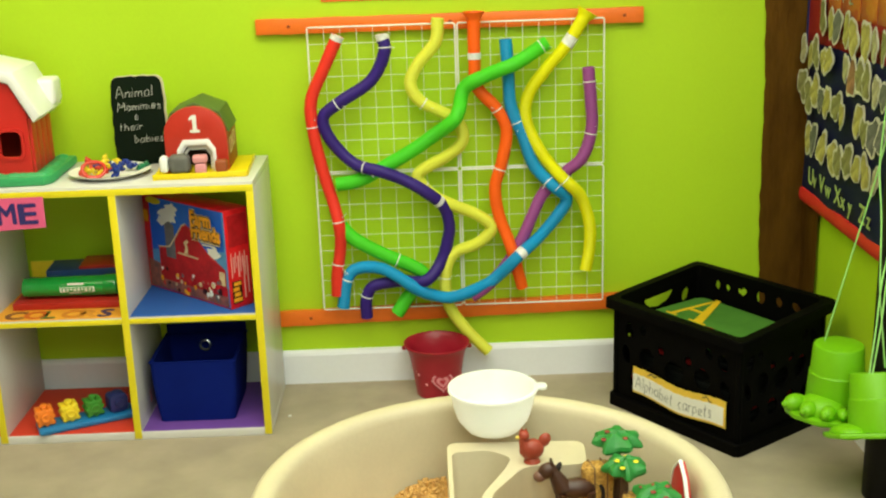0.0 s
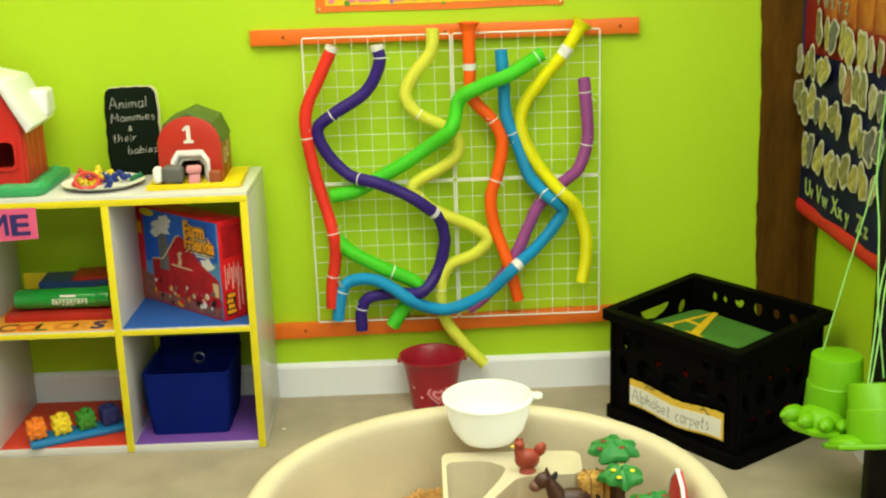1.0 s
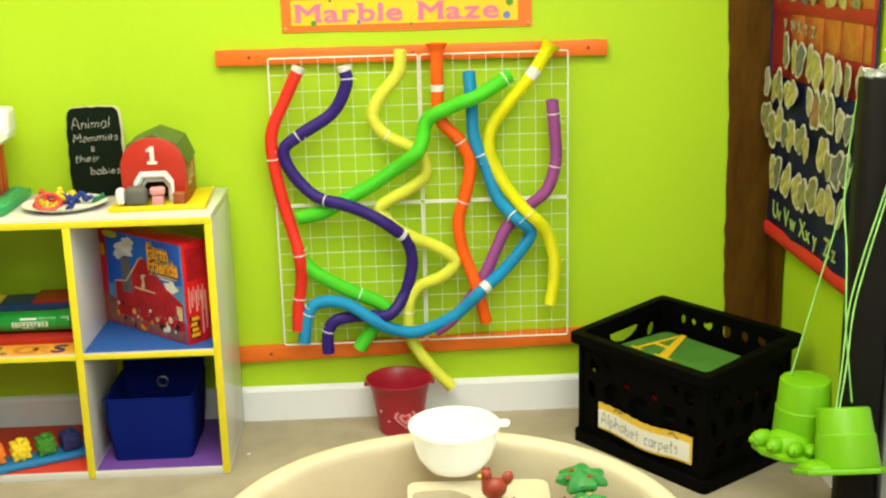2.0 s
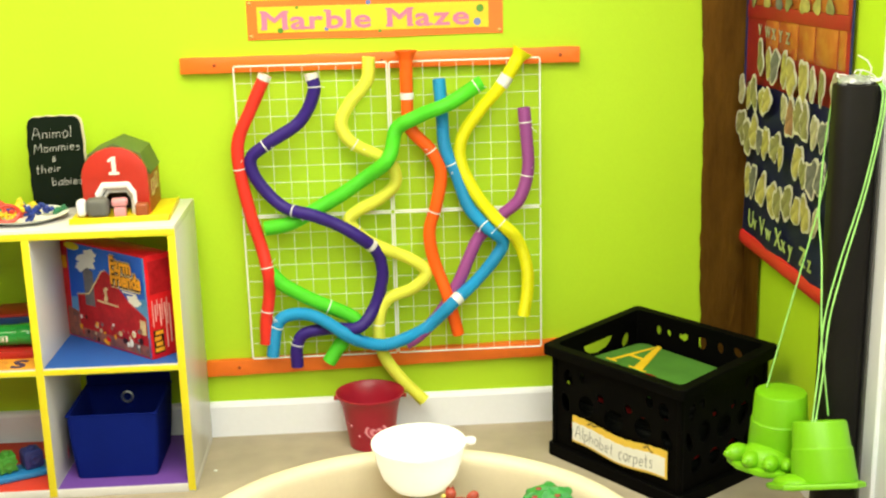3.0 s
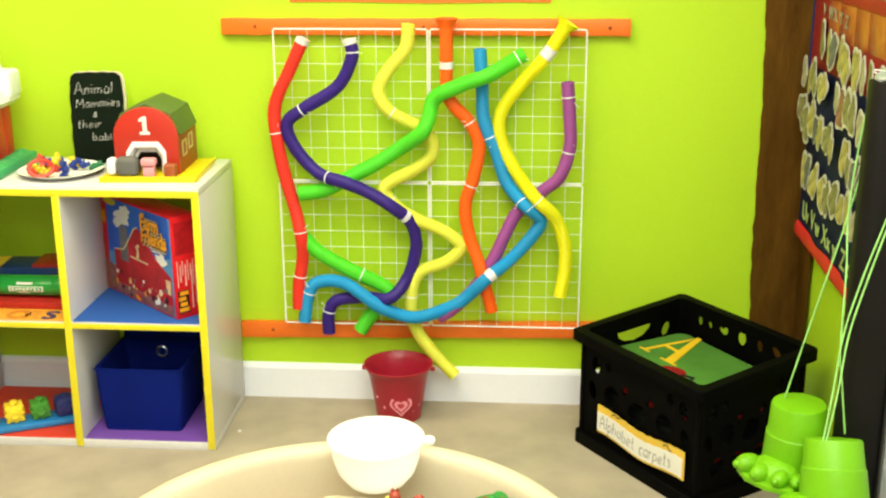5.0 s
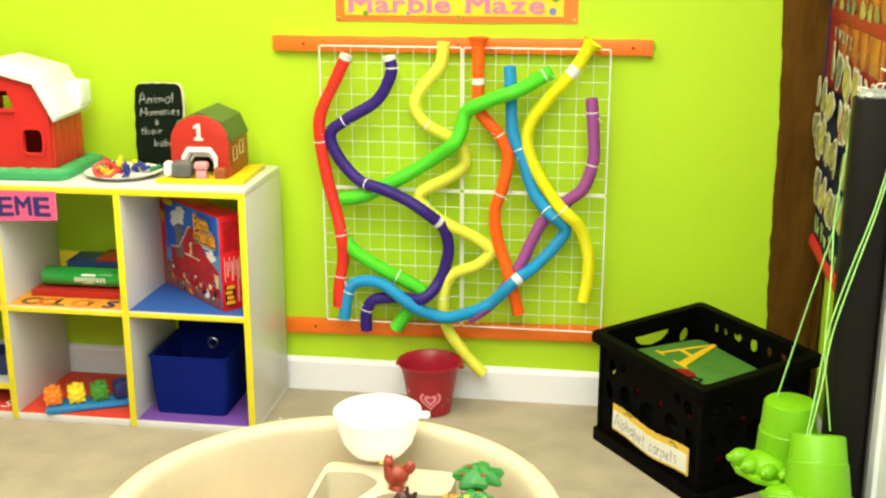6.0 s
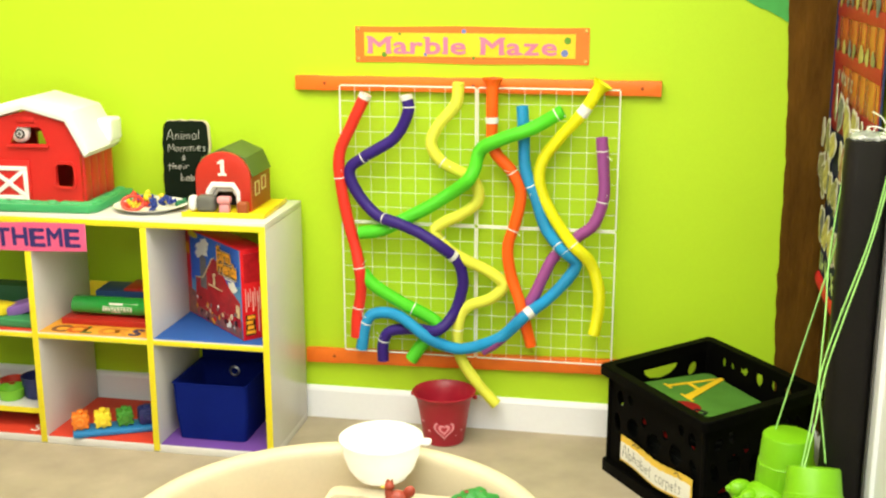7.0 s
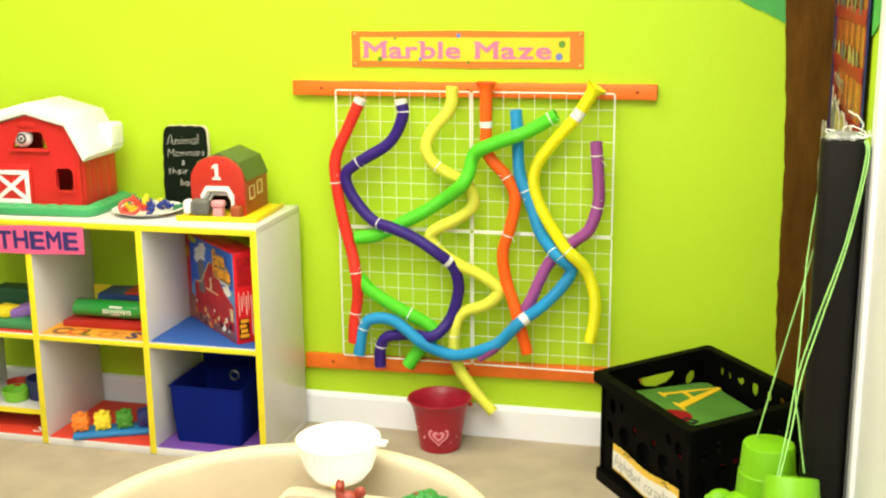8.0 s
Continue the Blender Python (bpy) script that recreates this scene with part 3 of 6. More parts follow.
def toy_barn():
    """The big moulded play barn: gable to the front, gambrel roof with a snow-white finish."""
    ob = thing("toy_barn", pose(-0.758, 2.664, TOP_Z, 0, 0, 3), "large red plastic toy barn with white gambrel roof", "toy barn")
    base = [(-0.170, -0.035), (0.165, -0.035), (0.182, -0.012), (0.186, 0.208), (-0.170, 0.208)]
    part("base", bm_prism(base, 0.022, 0.006, axis="z"), GREEN_TOY, ob, "green plastic grass base")
    gable = [(-0.137, 0.02), (0.137, 0.02), (0.137, 0.160), (0.105, 0.226), (0.0, 0.256), (-0.105, 0.226), (-0.137, 0.160)]
    holes = [(0.070, 0.062, 0.120, 0.122), (-0.046, 0.170, 0.050, 0.214)]
    part("front_wall", wall_with_holes(gable, holes, 0.012), RED_TOY, ob)
    part("back_wall", moved(wall_with_holes(gable, [(-0.07, 0.095, 0.075, 0.175)], 0.01), pose(0, 0.187, 0)), RED_TOY, ob)
    for s in (-1, 1):
        x = 0.131 * s
        wall = part("side_wall", bm_box(x - 0.003, 0.012, 0.02, x + 0.003, 0.187, 0.151), RED_TOY, ob)
        for k in range(4):
            bm = bm_box(x + s * 0.0050 - 0.0050, 0.0135 + k * 0.0435, 0.02, x + s * 0.0050 + 0.0050, 0.0135 + k * 0.0435 + 0.041, 0.150, 0.0042, segments=3)
            part("board", bm, RED_TOY, wall)
    roof = [(-0.153, 0.140), (-0.107, 0.230), (0.0, 0.259), (0.107, 0.230), (0.153, 0.140), (0.172, 0.156), (0.121, 0.256), (0.0, 0.288), (-0.121, 0.256), (-0.172, 0.156)]
    rf = part("roof", moved(bm_prism(roof, 0.200, 0.007), pose(0, -0.014, 0)), WHITE_TOY, ob, "white plastic gambrel roof")
    part("dormer", bm_box(0.095, 0.112, 0.160, 0.176, 0.186, 0.222, 0.010, segments=4), WHITE_TOY, rf)
    hole = [(0.070, 0.062), (0.120, 0.062), (0.120, 0.122), (0.070, 0.122)]
    def soft(pts, grow, r):
        out = []
        cx, cz = 0.095, 0.092
        for x, z in pts:
            sx, sz = (1 if x > cx else -1), (1 if z > cz else -1)
            a0 = math.atan2(sz, sx) - math.pi / 4
            for k in range(5):
                a = a0 + k * math.pi / 8
                out.append((x + sx * (grow - r) + r * math.cos(a), z + sz * (grow - r) + r * math.sin(a)))
        return out
    rim = soft(hole, 0.006, 0.016)
    inn = soft(hole, -0.001, 0.013)
    part("window_frame", moved(bm_prism(rim + [rim[0]] + [inn[0]] + inn[:0:-1], 0.005), pose(0, -0.0045, 0)), RED_TOY, ob, "rounded moulded window frame", False)
    tufts = bmesh.new()
    for k in range(17):
        bm_ball(-0.158 + 0.0195 * k, -0.010 + 0.002 * math.sin(k * 1.9), 0.019, 0.022, 0.014, 0.006 + 0.004 * abs(math.sin(k * 1.3)), tufts, 14, 8)
    for k in range(8):
        bm_ball(0.160 + 0.003 * math.sin(k * 1.7), -0.006 + 0.027 * k, 0.019, 0.016, 0.022, 0.006 + 0.005 * abs(math.sin(k * 1.1)), tufts, 14, 8)
    part("grass_edge", tufts, GREEN_TOY, ob, "wavy moulded grass edge")
    door = part("door", bm_box(-0.110, -0.006, 0.026, 0.002, -0.0005, 0.130, 0.002), RED_TOY, ob)
    for x0, z0, x1, z1, y0 in ((-0.107, 0.039, -0.096, 0.103, -0.0095), (-0.015, 0.039, -0.004, 0.103, -0.0095), (-0.107, 0.028, -0.004, 0.039, -0.0098), (-0.107, 0.103, -0.004, 0.114, -0.0098)):
        part("door_rail", bm_box(x0, y0, z0, x1, -0.0061, z1, 0.0006), WHITE_TOY, door, "white door rail")
    for a in (1, -1):
        brace = bm_box(-0.056, -0.0016, -0.0055, 0.056, 0.0016 + 0.0002 * a, 0.0055, 0.0005)
        part("door_brace", moved(brace, pose(-0.0555, -0.0078 - 0.0004 * a, 0.071, 0, a * 38, 0)), WHITE_TOY, door, "white cross brace")
    part("ledge", bm_box(-0.054, -0.008, 0.162, 0.058, 0.0, 0.1697, 0.002), RED_TOY, ob)
    for tri in (((-0.0465, 0.2145), (-0.0465, 0.178), (-0.024, 0.2145)), ((0.0505, 0.2145), (0.037, 0.2145), (0.0505, 0.176))):
        part("loft_corner", moved(bm_prism(list(tri), 0.010), pose(0, 0.0005, 0)), RED_TOY, ob, "", False)
    part("plaque", bm_box(-0.024, -0.004, 0.226, 0.024, -0.0003, 0.240, 0.002), RED_TOY, ob)
    return ob


toy_barn()


def toy_owl():
    ob = thing("toy_figure", pose(-0.786, 2.668, TOP_Z + 0.1702) @ Matrix.Scale(1.3, 4), "small white round toy with big eyes in the barn loft", "toy")
    part("body", bm_ball(0, 0.012, 0.021, 0.021, 0.016, 0.021), WHITE_TOY, ob)
    dark = material("grey_eye", (0.07, 0.06, 0.06), 0.3, bump=0)
    ring = [Vector((0.0085 * math.cos(k * math.pi / 9), 0, 0.0085 * math.sin(k * math.pi / 9))) for k in range(19)]
    e = part("eye", bm_tube(ring, 0.0020, 8, cap=False), dark, ob, "dark ringed eye")
    e.matrix_basis = pose(0.007, -0.0033, 0.020)
    part("pupil", bm_ball(0, -0.0012, 0, 0.0036, 0.002, 0.0036, u=10, v=6), dark, e)


toy_owl()


def chalkboard():
    board = material("black_chalkboard", (0.005, 0.009, 0.005), 0.85, 0.5, 5, 40, 0.1, second=(0.008, 0.013, 0.008), spec=0.04)
    ob = thing("chalkboard", pose(-0.474, 2.834, TOP_Z, -5, 0, 6), "small black chalkboard with handwriting, leaning on the wall", "chalkboard")
    w, h, out, n = 0.124, 0.213, [], 72
    for i in range(n):  # a wavy edge with notched corners
        a = 2 * math.pi * i / n
        c, s = math.cos(a), math.sin(a)
        r = (abs(c) ** 7 + abs(s) ** 7) ** (-1 / 7)
        wave = 1 + 0.016 * math.cos(16 * a) * (1 if abs(c) > abs(s) * 0.4 else 0.7)
        out.append((w / 2 + w / 2 * r * c * wave, h / 2 + h / 2 * r * s * (1 + 0.010 * math.cos(14 * a))))
    part("board", bm_prism(out, 0.003, 0.001), board, ob)
    part("backing", moved(bm_prism([(x * 1.03 + 0.001, z * 1.012) for x, z in out], 0.009, 0.001), pose(0, 0.0032, 0)), material("pale_wood_edge", (0.62, 0.56, 0.36), 0.6, 0.15, 20, 90, 0.05), ob, "pale wooden backing edge")
    for text, x, z, s, w in (("Animal", 0.012, 0.162, 0.025, 0.088), ("Mommies", 0.014, 0.131, 0.019, 0.102), ("&", 0.052, 0.109, 0.012, 0.009), ("their", 0.014, 0.083, 0.018, 0.056), ("babies", 0.048, 0.053, 0.018, 0.068)):
        bm = bm_handwriting(text, w, s, 0.00075)
        part("word", moved(bm, pose(x, -0.0006, z, 0, -2, 0) @ UPRIGHT @ Matrix.Diagonal((1, 1, 0.4, 1))), CHALK, ob, f"chalk word {text}")


chalkboard()


def wooden_barn():
    """The block barn with nested arches and a number one, on its yellow tray."""
    red = material("red_painted_wood", (0.52, 0.030, 0.016), 0.4, 0.12, 8, 90, 0.06)
    side = material("rust_painted_wood", (0.33, 0.075, 0.018), 0.5, 0.2, 8, 90, 0.08)
    green = material("green_painted_wood", (0.085, 0.14, 0.035), 0.5, 0.12, 8, 90, 0.08)
    yellow = plastic("yellow_tray", (0.86, 0.66, 0.01), 0.4)
    tray = thing("yellow_tray", pose(-0.243, 2.757, TOP_Z, 0, 0, 3), "yellow toy tray under the little barn", "tray")
    bm = bm_box(-0.110, -0.098, 0.0, 0.102, 0.105, 0.010, 0.003)
    part("plate", bm, yellow, tray)
    part("lip", bm_box(-0.110, -0.101, 0.0005, 0.102, -0.0985, 0.014, 0.001), yellow, tray)
    part("lip", bm_box(0.1022, -0.098, 0.0005, 0.105, 0.105, 0.014, 0.001), yellow, tray)
    ob = thing("wooden_barn", pose(-0.250, 2.692, TOP_Z + 0.0105, 0, 0, 2), "small red wooden block barn with green roof and number one", "toy barn")
    w, d = 0.071, 0.162
    arch = [(-w, 0), (w, 0), (w, 0.086)] + [(w * math.cos(a * math.pi / 12), 0.086 + 0.064 * math.sin(a * math.pi / 12)) for a in range(1, 12)] + [(-w, 0.086)]
    hole = 0.044
    hz = 0.074
    oct_hole = [(-hole, 0), (-hole, 0.052), (-0.029, hz), (0.029, hz), (hole, 0.052), (hole, 0)]
    front = arch[:1] + oct_hole + arch[1:]
    part("front", bm_prism(front, 0.012, 0.0008), red, ob)
    part("side", bm_box(w - 0.006, 0.0121, 0, w + 0.001, d, 0.087, 0.001), side, ob, "rust red side wall")
    part("side", bm_box(-w - 0.001, 0.0121, 0, -w + 0.006, d, 0.087, 0.001), side, ob)
    part("back", bm_box(-w + 0.007, d - 0.01, 0, w - 0.007, d, 0.078), side, ob)
    bend = [math.radians(v) for v in (0, 42, 90, 138, 180)]
    roof = [(w * math.cos(v), 0.088 + 0.062 * math.sin(v)) for v in bend] + [((w + 0.005) * math.cos(v), 0.087 + 0.070 * math.sin(v)) for v in reversed(bend)]
    part("roof", moved(bm_prism(roof, d - 0.012, 0.001), pose(0, 0.0125, 0)), green, ob, "green painted roof")
    # added dark panel behind the arches: the interior's shade, put into colour
    part("inside", bm_box(-w + 0.007, 0.075, 0.0, w - 0.007, 0.079, 0.086), DARK, ob, "dark panel standing in for the shade inside")
    for k in range(3):
        s = 1.0 - 0.13 * k
        o = [(x * s, z * s if z else 0) for x, z in oct_hole]
        s2 = s - (0.16 if k == 0 else 0.10)
        i = [(x * s2, z * s2 if z else 0) for x, z in oct_hole]
        part("arch", moved(bm_prism(o + i[::-1], 0.014 - 0.002 * k, 0.0006), pose(0, -0.0055 + 0.010 * k, 0)), WHITE_TOY, ob, "white door arch")
    one = [(-0.013, 0), (0.013, 0), (0.013, 0.007), (0.006, 0.007), (0.006, 0.044), (-0.004, 0.044), (-0.014, 0.037), (-0.014, 0.030), (-0.005, 0.034), (-0.005, 0.007), (-0.013, 0.007)]
    part("number", moved(bm_prism([(x * 0.85, z * 0.92) for x, z in one], -0.0012), pose(0, -0.0003, 0.090)), PAPER_WHITE, ob, "white number one", False)
    cream = material("cream_paint", (0.62, 0.50, 0.22), 0.5, bump=0)
    for y, z in ((0.032, 0.034), (0.086, 0.040)):
        bm = bm_box(w + 0.0011, y, z, w + 0.0025, y + 0.005, z + 0.036)
        bm_box(w + 0.0011, y + 0.031, z, w + 0.0025, y + 0.036, z + 0.036, bm=bm)
        bm_box(w + 0.0011, y, z + 0.032, w + 0.0027, y + 0.036, z + 0.036, bm=bm)
        bm_box(w + 0.0011, y, z, w + 0.0027, y + 0.036, z + 0.004, bm=bm)
        part("window_frame", bm, cream, ob, "cream painted window frame")
    # animals made of blocks before the door
    def block_animal(x, y, rot, label, body, head, parts):
        a = thing("toy_animal", pose(x, y, TOP_Z + 0.0105, 0, 0, rot), label, "toy animal", "block animals by the little barn")
        for name, bmx, mt in parts(body, head):
            part(name, bmx, mt, a)
    grey = plastic("grey_toy", (0.12, 0.12, 0.11), 0.5)
    pink = plastic("pink_toy", (0.72, 0.30, 0.33), 0.45)
    cow = lambda b, h: [("body", bm_box(-0.020, -0.016, 0, 0.030, 0.016, 0.045, 0.013, segments=4), b), ("head", bm_box(-0.040, -0.015, 0.004, -0.0205, 0.015, 0.042, 0.008, segments=3), h)]
    pig = lambda b, h: [("body", bm_box(-0.013, -0.012, 0, 0.013, 0.014, 0.024, 0.004), b), ("head", bm_box(-0.017, -0.014, 0.0245, 0.017, 0.012, 0.042, 0.006, segments=3), h)]
    hen = lambda b, h: [("body", bm_box(-0.014, -0.012, 0, 0.014, 0.012, 0.030, 0.006, segments=3), b)]
    block_animal(-0.292, 2.672, 0, "grey and white wooden cow block lying by the barn", grey, WHITE_TOY, cow)
    block_animal(-0.240, 2.672, 8, "pink wooden pig block by the barn door", pink, pink, pig)
    block_animal(-0.192, 2.673, 0, "rust brown wooden animal block by the barn", side, side, hen)


wooden_barn()


def counting_plate():
    ob = thing("paper_plate", pose(-0.462, 2.726, TOP_Z), "white paper plate of coloured toy counters", "plate")
    part("plate", bm_lathe([(0, 0.001), (0.060, 0.001), (0.072, 0.006), (0.093, 0.013), (0.094, 0.0145), (0.071, 0.0085), (0.059, 0.003), (0, 0.003)], 48), PAPER_WHITE, ob)
    rnd = random.Random(7)
    cols = [("red", (0.62, 0.04, 0.02)), ("blue", (0.010, 0.035, 0.28)), ("green", (0.015, 0.17, 0.07)), ("yellow", (0.80, 0.62, 0.02))]
    mats = [plastic(f"{n}_counter", c, 0.35) for n, c in cols]
    for i in range(18):
        a, r = rnd.uniform(0, 6.28), 0.074 * math.sqrt(rnd.uniform(0, 1))
        x, y, k = -0.462 + r * math.cos(a), 2.726 + r * math.sin(a) * 0.85, rnd.randrange(4)
        z = TOP_Z + 0.009 + (0.014 if r < 0.035 and i % 2 else 0)
        s = rnd.uniform(1.0, 1.45)
        c = thing("toy_counter", pose(x, y, z, rnd.uniform(-60, 60), rnd.uniform(-40, 70), rnd.uniform(0, 360)), f"small {cols[k][0]} plastic animal counter on the plate", "counter", "animal counters on the plate")
        part("body", bm_ball(0, 0, 0.008 * s, 0.0075 * s, 0.0065 * s, 0.0085 * s, u=10, v=6), mats[k], c)
        hd = part("head", bm_ball(0, 0, 0.0185 * s, 0.0058 * s, u=8, v=6), mats[k], c)
        for sy in (-1, 1):
            part("ear", bm_ball(0, sy * 0.0048 * s, 0.0232 * s, 0.0022 * s, u=6, v=5), mats[k], hd)
            part("arm", bm_ball(0.004 * s, sy * 0.0075 * s, 0.011 * s, 0.0055 * s, 0.0026 * s, 0.0026 * s, u=7, v=5), mats[k], c)
            part("leg", bm_ball(0.0085 * s, sy * 0.005 * s, 0.003 * s, 0.0062 * s, 0.0032 * s, 0.0030 * s, u=7, v=5), mats[k], c)
    for x, y, rot, k in ((-0.478, 2.652, 20, 0),):
        ring = [Vector((0.026 * math.cos(t * 0.5236), 0, 0.020 + 0.020 * math.sin(t * 0.5236))) for t in range(13)]
        q = thing("toy_ring", pose(x, y, TOP_Z + 0.012, -35, 0, rot), "red plastic toy ring leaning on the plate", "toy ring", "toy rings on the plate")
        part("ring", bm_tube(ring, 0.0045, 8, cap=False), mats[k], q)


counting_plate()


# ---- things in the cubes ----
def puzzle_box():
    """A picture box standing askew: front with sky, barn and lettering; red side."""
    sky = material("printed_sky", (0.006, 0.055, 0.46), 0.3, 0.6, 5, 60, 0, spec=0.2, second=(0.025, 0.14, 0.58))
    pale = material("printed_pale_sky", (0.11, 0.33, 0.66), 0.3, 0.4, 12, 60, 0, spec=0.2)
    ink = material("printed_dark_outline", (0.035, 0.008, 0.006), 0.3, 0.2, 40, 90, 0, spec=0.2)
    redp = material("printed_red", (0.70, 0.012, 0.018), 0.3, 0.25, 18, 80, 0, spec=0.2)
    barn = material("printed_barn", (0.46, 0.010, 0.016), 0.3, 0.45, 26, 120, 0, spec=0.2)
    cream = material("printed_cream", (0.70, 0.55, 0.30), 0.3, 0.3, 30, 90, 0, spec=0.2)
    orange = material("printed_orange", (0.95, 0.38, 0.02), 0.3, 0.35, 30, 90, 0, spec=0.2)
    mix = material("printed_farmyard", (0.34, 0.09, 0.05), 0.3, 0.5, 60, 130, 0, second=(0.10, 0.05, 0.05))
    grey = material("printed_grey", (0.16, 0.15, 0.16), 0.3, 0.3, 40, 90, 0, spec=0.2)
    gold = material("printed_gold", (0.72, 0.58, 0.02), 0.3, 0.2, 40, 90, 0, spec=0.2)
    w, h, d = 0.330, 0.238, 0.066
    ob = thing("puzzle_box", pose(-0.190, 2.634, UP + 0.0025, 0, 0, 0), "red and blue farm puzzle box standing askew in a cube", "puzzle box")
    # local frame: x runs along the front away from the near corner, the front faces the viewer
    m = Matrix.Translation((0, 0, 0)) @ Matrix(((-0.735, 0.678, 0, 0), (0.678, 0.735, 0, 0), (0, 0, 1, 0), (0, 0, 0, 1)))
    box = bm_box(0, 0, 0, w, d, h, 0.0015)
    part("carton", moved(box, m), redp, ob, "red printed carton")
    def front(name, pts, mat, proud, label=""):
        bm = bm_prism(pts, 0.0005)
        moved(bm, Matrix.Translation((0, -0.0005 - proud, 0)))
        part(name, moved(bm, m), mat, ob, label, False)
    front("picture", [(0.004, 0.004), (w - 0.030, 0.004), (w - 0.034, h - 0.004), (0.004, h - 0.004)], sky, 0.0002, "printed blue sky")
    front("haze", [(0.004, 0.05), (w - 0.032, 0.05), (w - 0.032, 0.100), (0.22, 0.112), (0.10, 0.125), (0.004, 0.140)], pale, 0.0005, "printed pale sky")
    front("corner_badge", [(w - 0.026, 0.168), (w - 0.008, 0.168), (w - 0.008, 0.198), (w - 0.026, 0.198)], orange, 0.0006)
    front("edge_line", [(0.0045, 0.004), (0.009, 0.004), (0.009, h - 0.004), (0.0045, h - 0.004)], pale, 0.0009)
    rnd = random.Random(3)
    for cx, cz, r in ((0.052, 0.128, 0.024), (0.222, 0.196, 0.034), (0.205, 0.214, 0.022), (0.245, 0.180, 0.020)):
        pts = [(cx + r * (1 + 0.25 * math.sin(5 * a + cx * 90)) * math.cos(a), cz + 0.6 * r * (1 + 0.2 * math.sin(4 * a)) * math.sin(a)) for a in [k * math.pi / 9 for k in range(18)]]
        front("cloud", pts, PAPER_WHITE, 0.0008, "printed white cloud")
    front("yard", [(0.005, 0.005), (w - 0.014, 0.005), (w - 0.014, 0.075), (0.22, 0.060), (0.12, 0.066), (0.005, 0.050)], mix, 0.0009, "printed farmyard scene")
    front("barn_picture", [(0.010, 0.030), (0.268, 0.030), (0.268, 0.110), (0.221, 0.117), (0.183, 0.157), (0.165, 0.178), (0.150, 0.184), (0.134, 0.177), (0.117, 0.160), (0.070, 0.124), (0.010, 0.095)], barn, 0.0014, "printed red barn")
    front("silo_picture", [(0.200, 0.09), (0.238, 0.09), (0.238, 0.172), (0.219, 0.182), (0.200, 0.174)], grey, 0.0015, "printed grey silo")
    front("roof_line", [(0.268, 0.110), (0.221, 0.117), (0.183, 0.157), (0.165, 0.178), (0.150, 0.184), (0.150, 0.187), (0.167, 0.181), (0.186, 0.160), (0.223, 0.120), (0.270, 0.113)], cream, 0.0019)
    front("loft_figure", [(0.152, 0.110), (0.164, 0.112), (0.158, 0.126), (0.164, 0.138), (0.152, 0.146), (0.143, 0.142), (0.152, 0.136), (0.148, 0.120)], cream, 0.0020)
    front("white_window", [(0.014, 0.055), (0.034, 0.055), (0.034, 0.088), (0.014, 0.088)], cream, 0.0020)
    for k in range(44):
        cx, cz, r = rnd.uniform(0.015, 0.272), rnd.uniform(0.010, 0.062), rnd.uniform(0.003, 0.0075)
        pts = [(cx + r * math.cos(a) * rnd.uniform(0.7, 1.2), cz + r * math.sin(a) * rnd.uniform(0.8, 1.4)) for a in [q * math.pi / 4 for q in range(8)]]
        front("farm_animal", pts, (cream, ink, grey, redp, orange, PAPER_WHITE, mix)[k % 7], 0.0020 + 0.00005 * k, "printed farm animal")
    front("bars", [(0.11, 0.104), (0.19, 0.106), (0.19, 0.110), (0.11, 0.108)], cream, 0.0020)
    for text, z, wd in (("Farm", 0.192, 0.080), ("Friends", 0.160, 0.112)):
        for mt, grow, proud, lab in ((cream, 0.0020, 0.0038, "cream halo"), (ink, 0.0012, 0.0045, "dark outline"), (orange, 0.0, 0.0052, "orange lettering")):
            bm = bm_text(text, 0.046, 0.0002, {0.0020: 0.0082, 0.0012: 0.0052, 0.0: 0.0020}[grow])
            k = wd / max(v.co.x for v in bm.verts)
            mm = m @ Matrix.Translation((0.126 + grow, -0.0005 - proud, z - grow)) @ Matrix.Diagonal((-1, 1, 1, 1)) @ UPRIGHT @ Matrix.Diagonal((k, 1, 1, 1))
            part("lettering", moved(bm, mm), mt, ob, lab)
    for z, x0, x1 in ((0.1495, 0.024, 0.098), (0.1435, 0.040, 0.090)):
        front("bars", [(x0, z), (x1, z), (x1, z + 0.0035), (x0, z + 0.0035)], PAPER_WHITE, 0.0021, "small white print")
    front("round_badge", [(0.276 + 0.030 * math.cos(a), 0.226 + 0.009 * math.sin(a)) for a in [q * math.pi / 8 for q in range(16)]], gold, 0.0012)
    # side panel: bars of small print and a small repeat of the title
    def side_print(z0, z1, y0, y1, mat, proud=0.0004):
        bm = bm_box(-0.0006 - proud, y0, z0, -proud, y1, z1)
        part("print", moved(bm, m), mat, ob, "", False)
    pink = material("printed_pink", (0.80, 0.45, 0.42), 0.3, 0.3, 40, 90, 0, spec=0.2)
    side_print(0.150, 0.225, 0.006, 0.060, barn)
    for k in range(7):
        y = 0.008 + 0.0065 * k
        side_print(0.075 + 0.012 * (k % 3), 0.135 - 0.010 * (k % 2), y, y + 0.0022 + 0.001 * (k % 2), pink)
    side_print(0.012, 0.066, 0.006, 0.034, ink)
    for k in range(4):
        side_print(0.016 + 0.013 * k, 0.025 + 0.013 * k, 0.008 + 0.003 * (k % 2), 0.032 - 0.003 * (k % 3), orange, 0.001)
    side_print(0.02, 0.11, 0.042, 0.045, pink)
    side_print(0.03, 0.12, 0.053, 0.056, pink)
    return ob


puzzle_box()


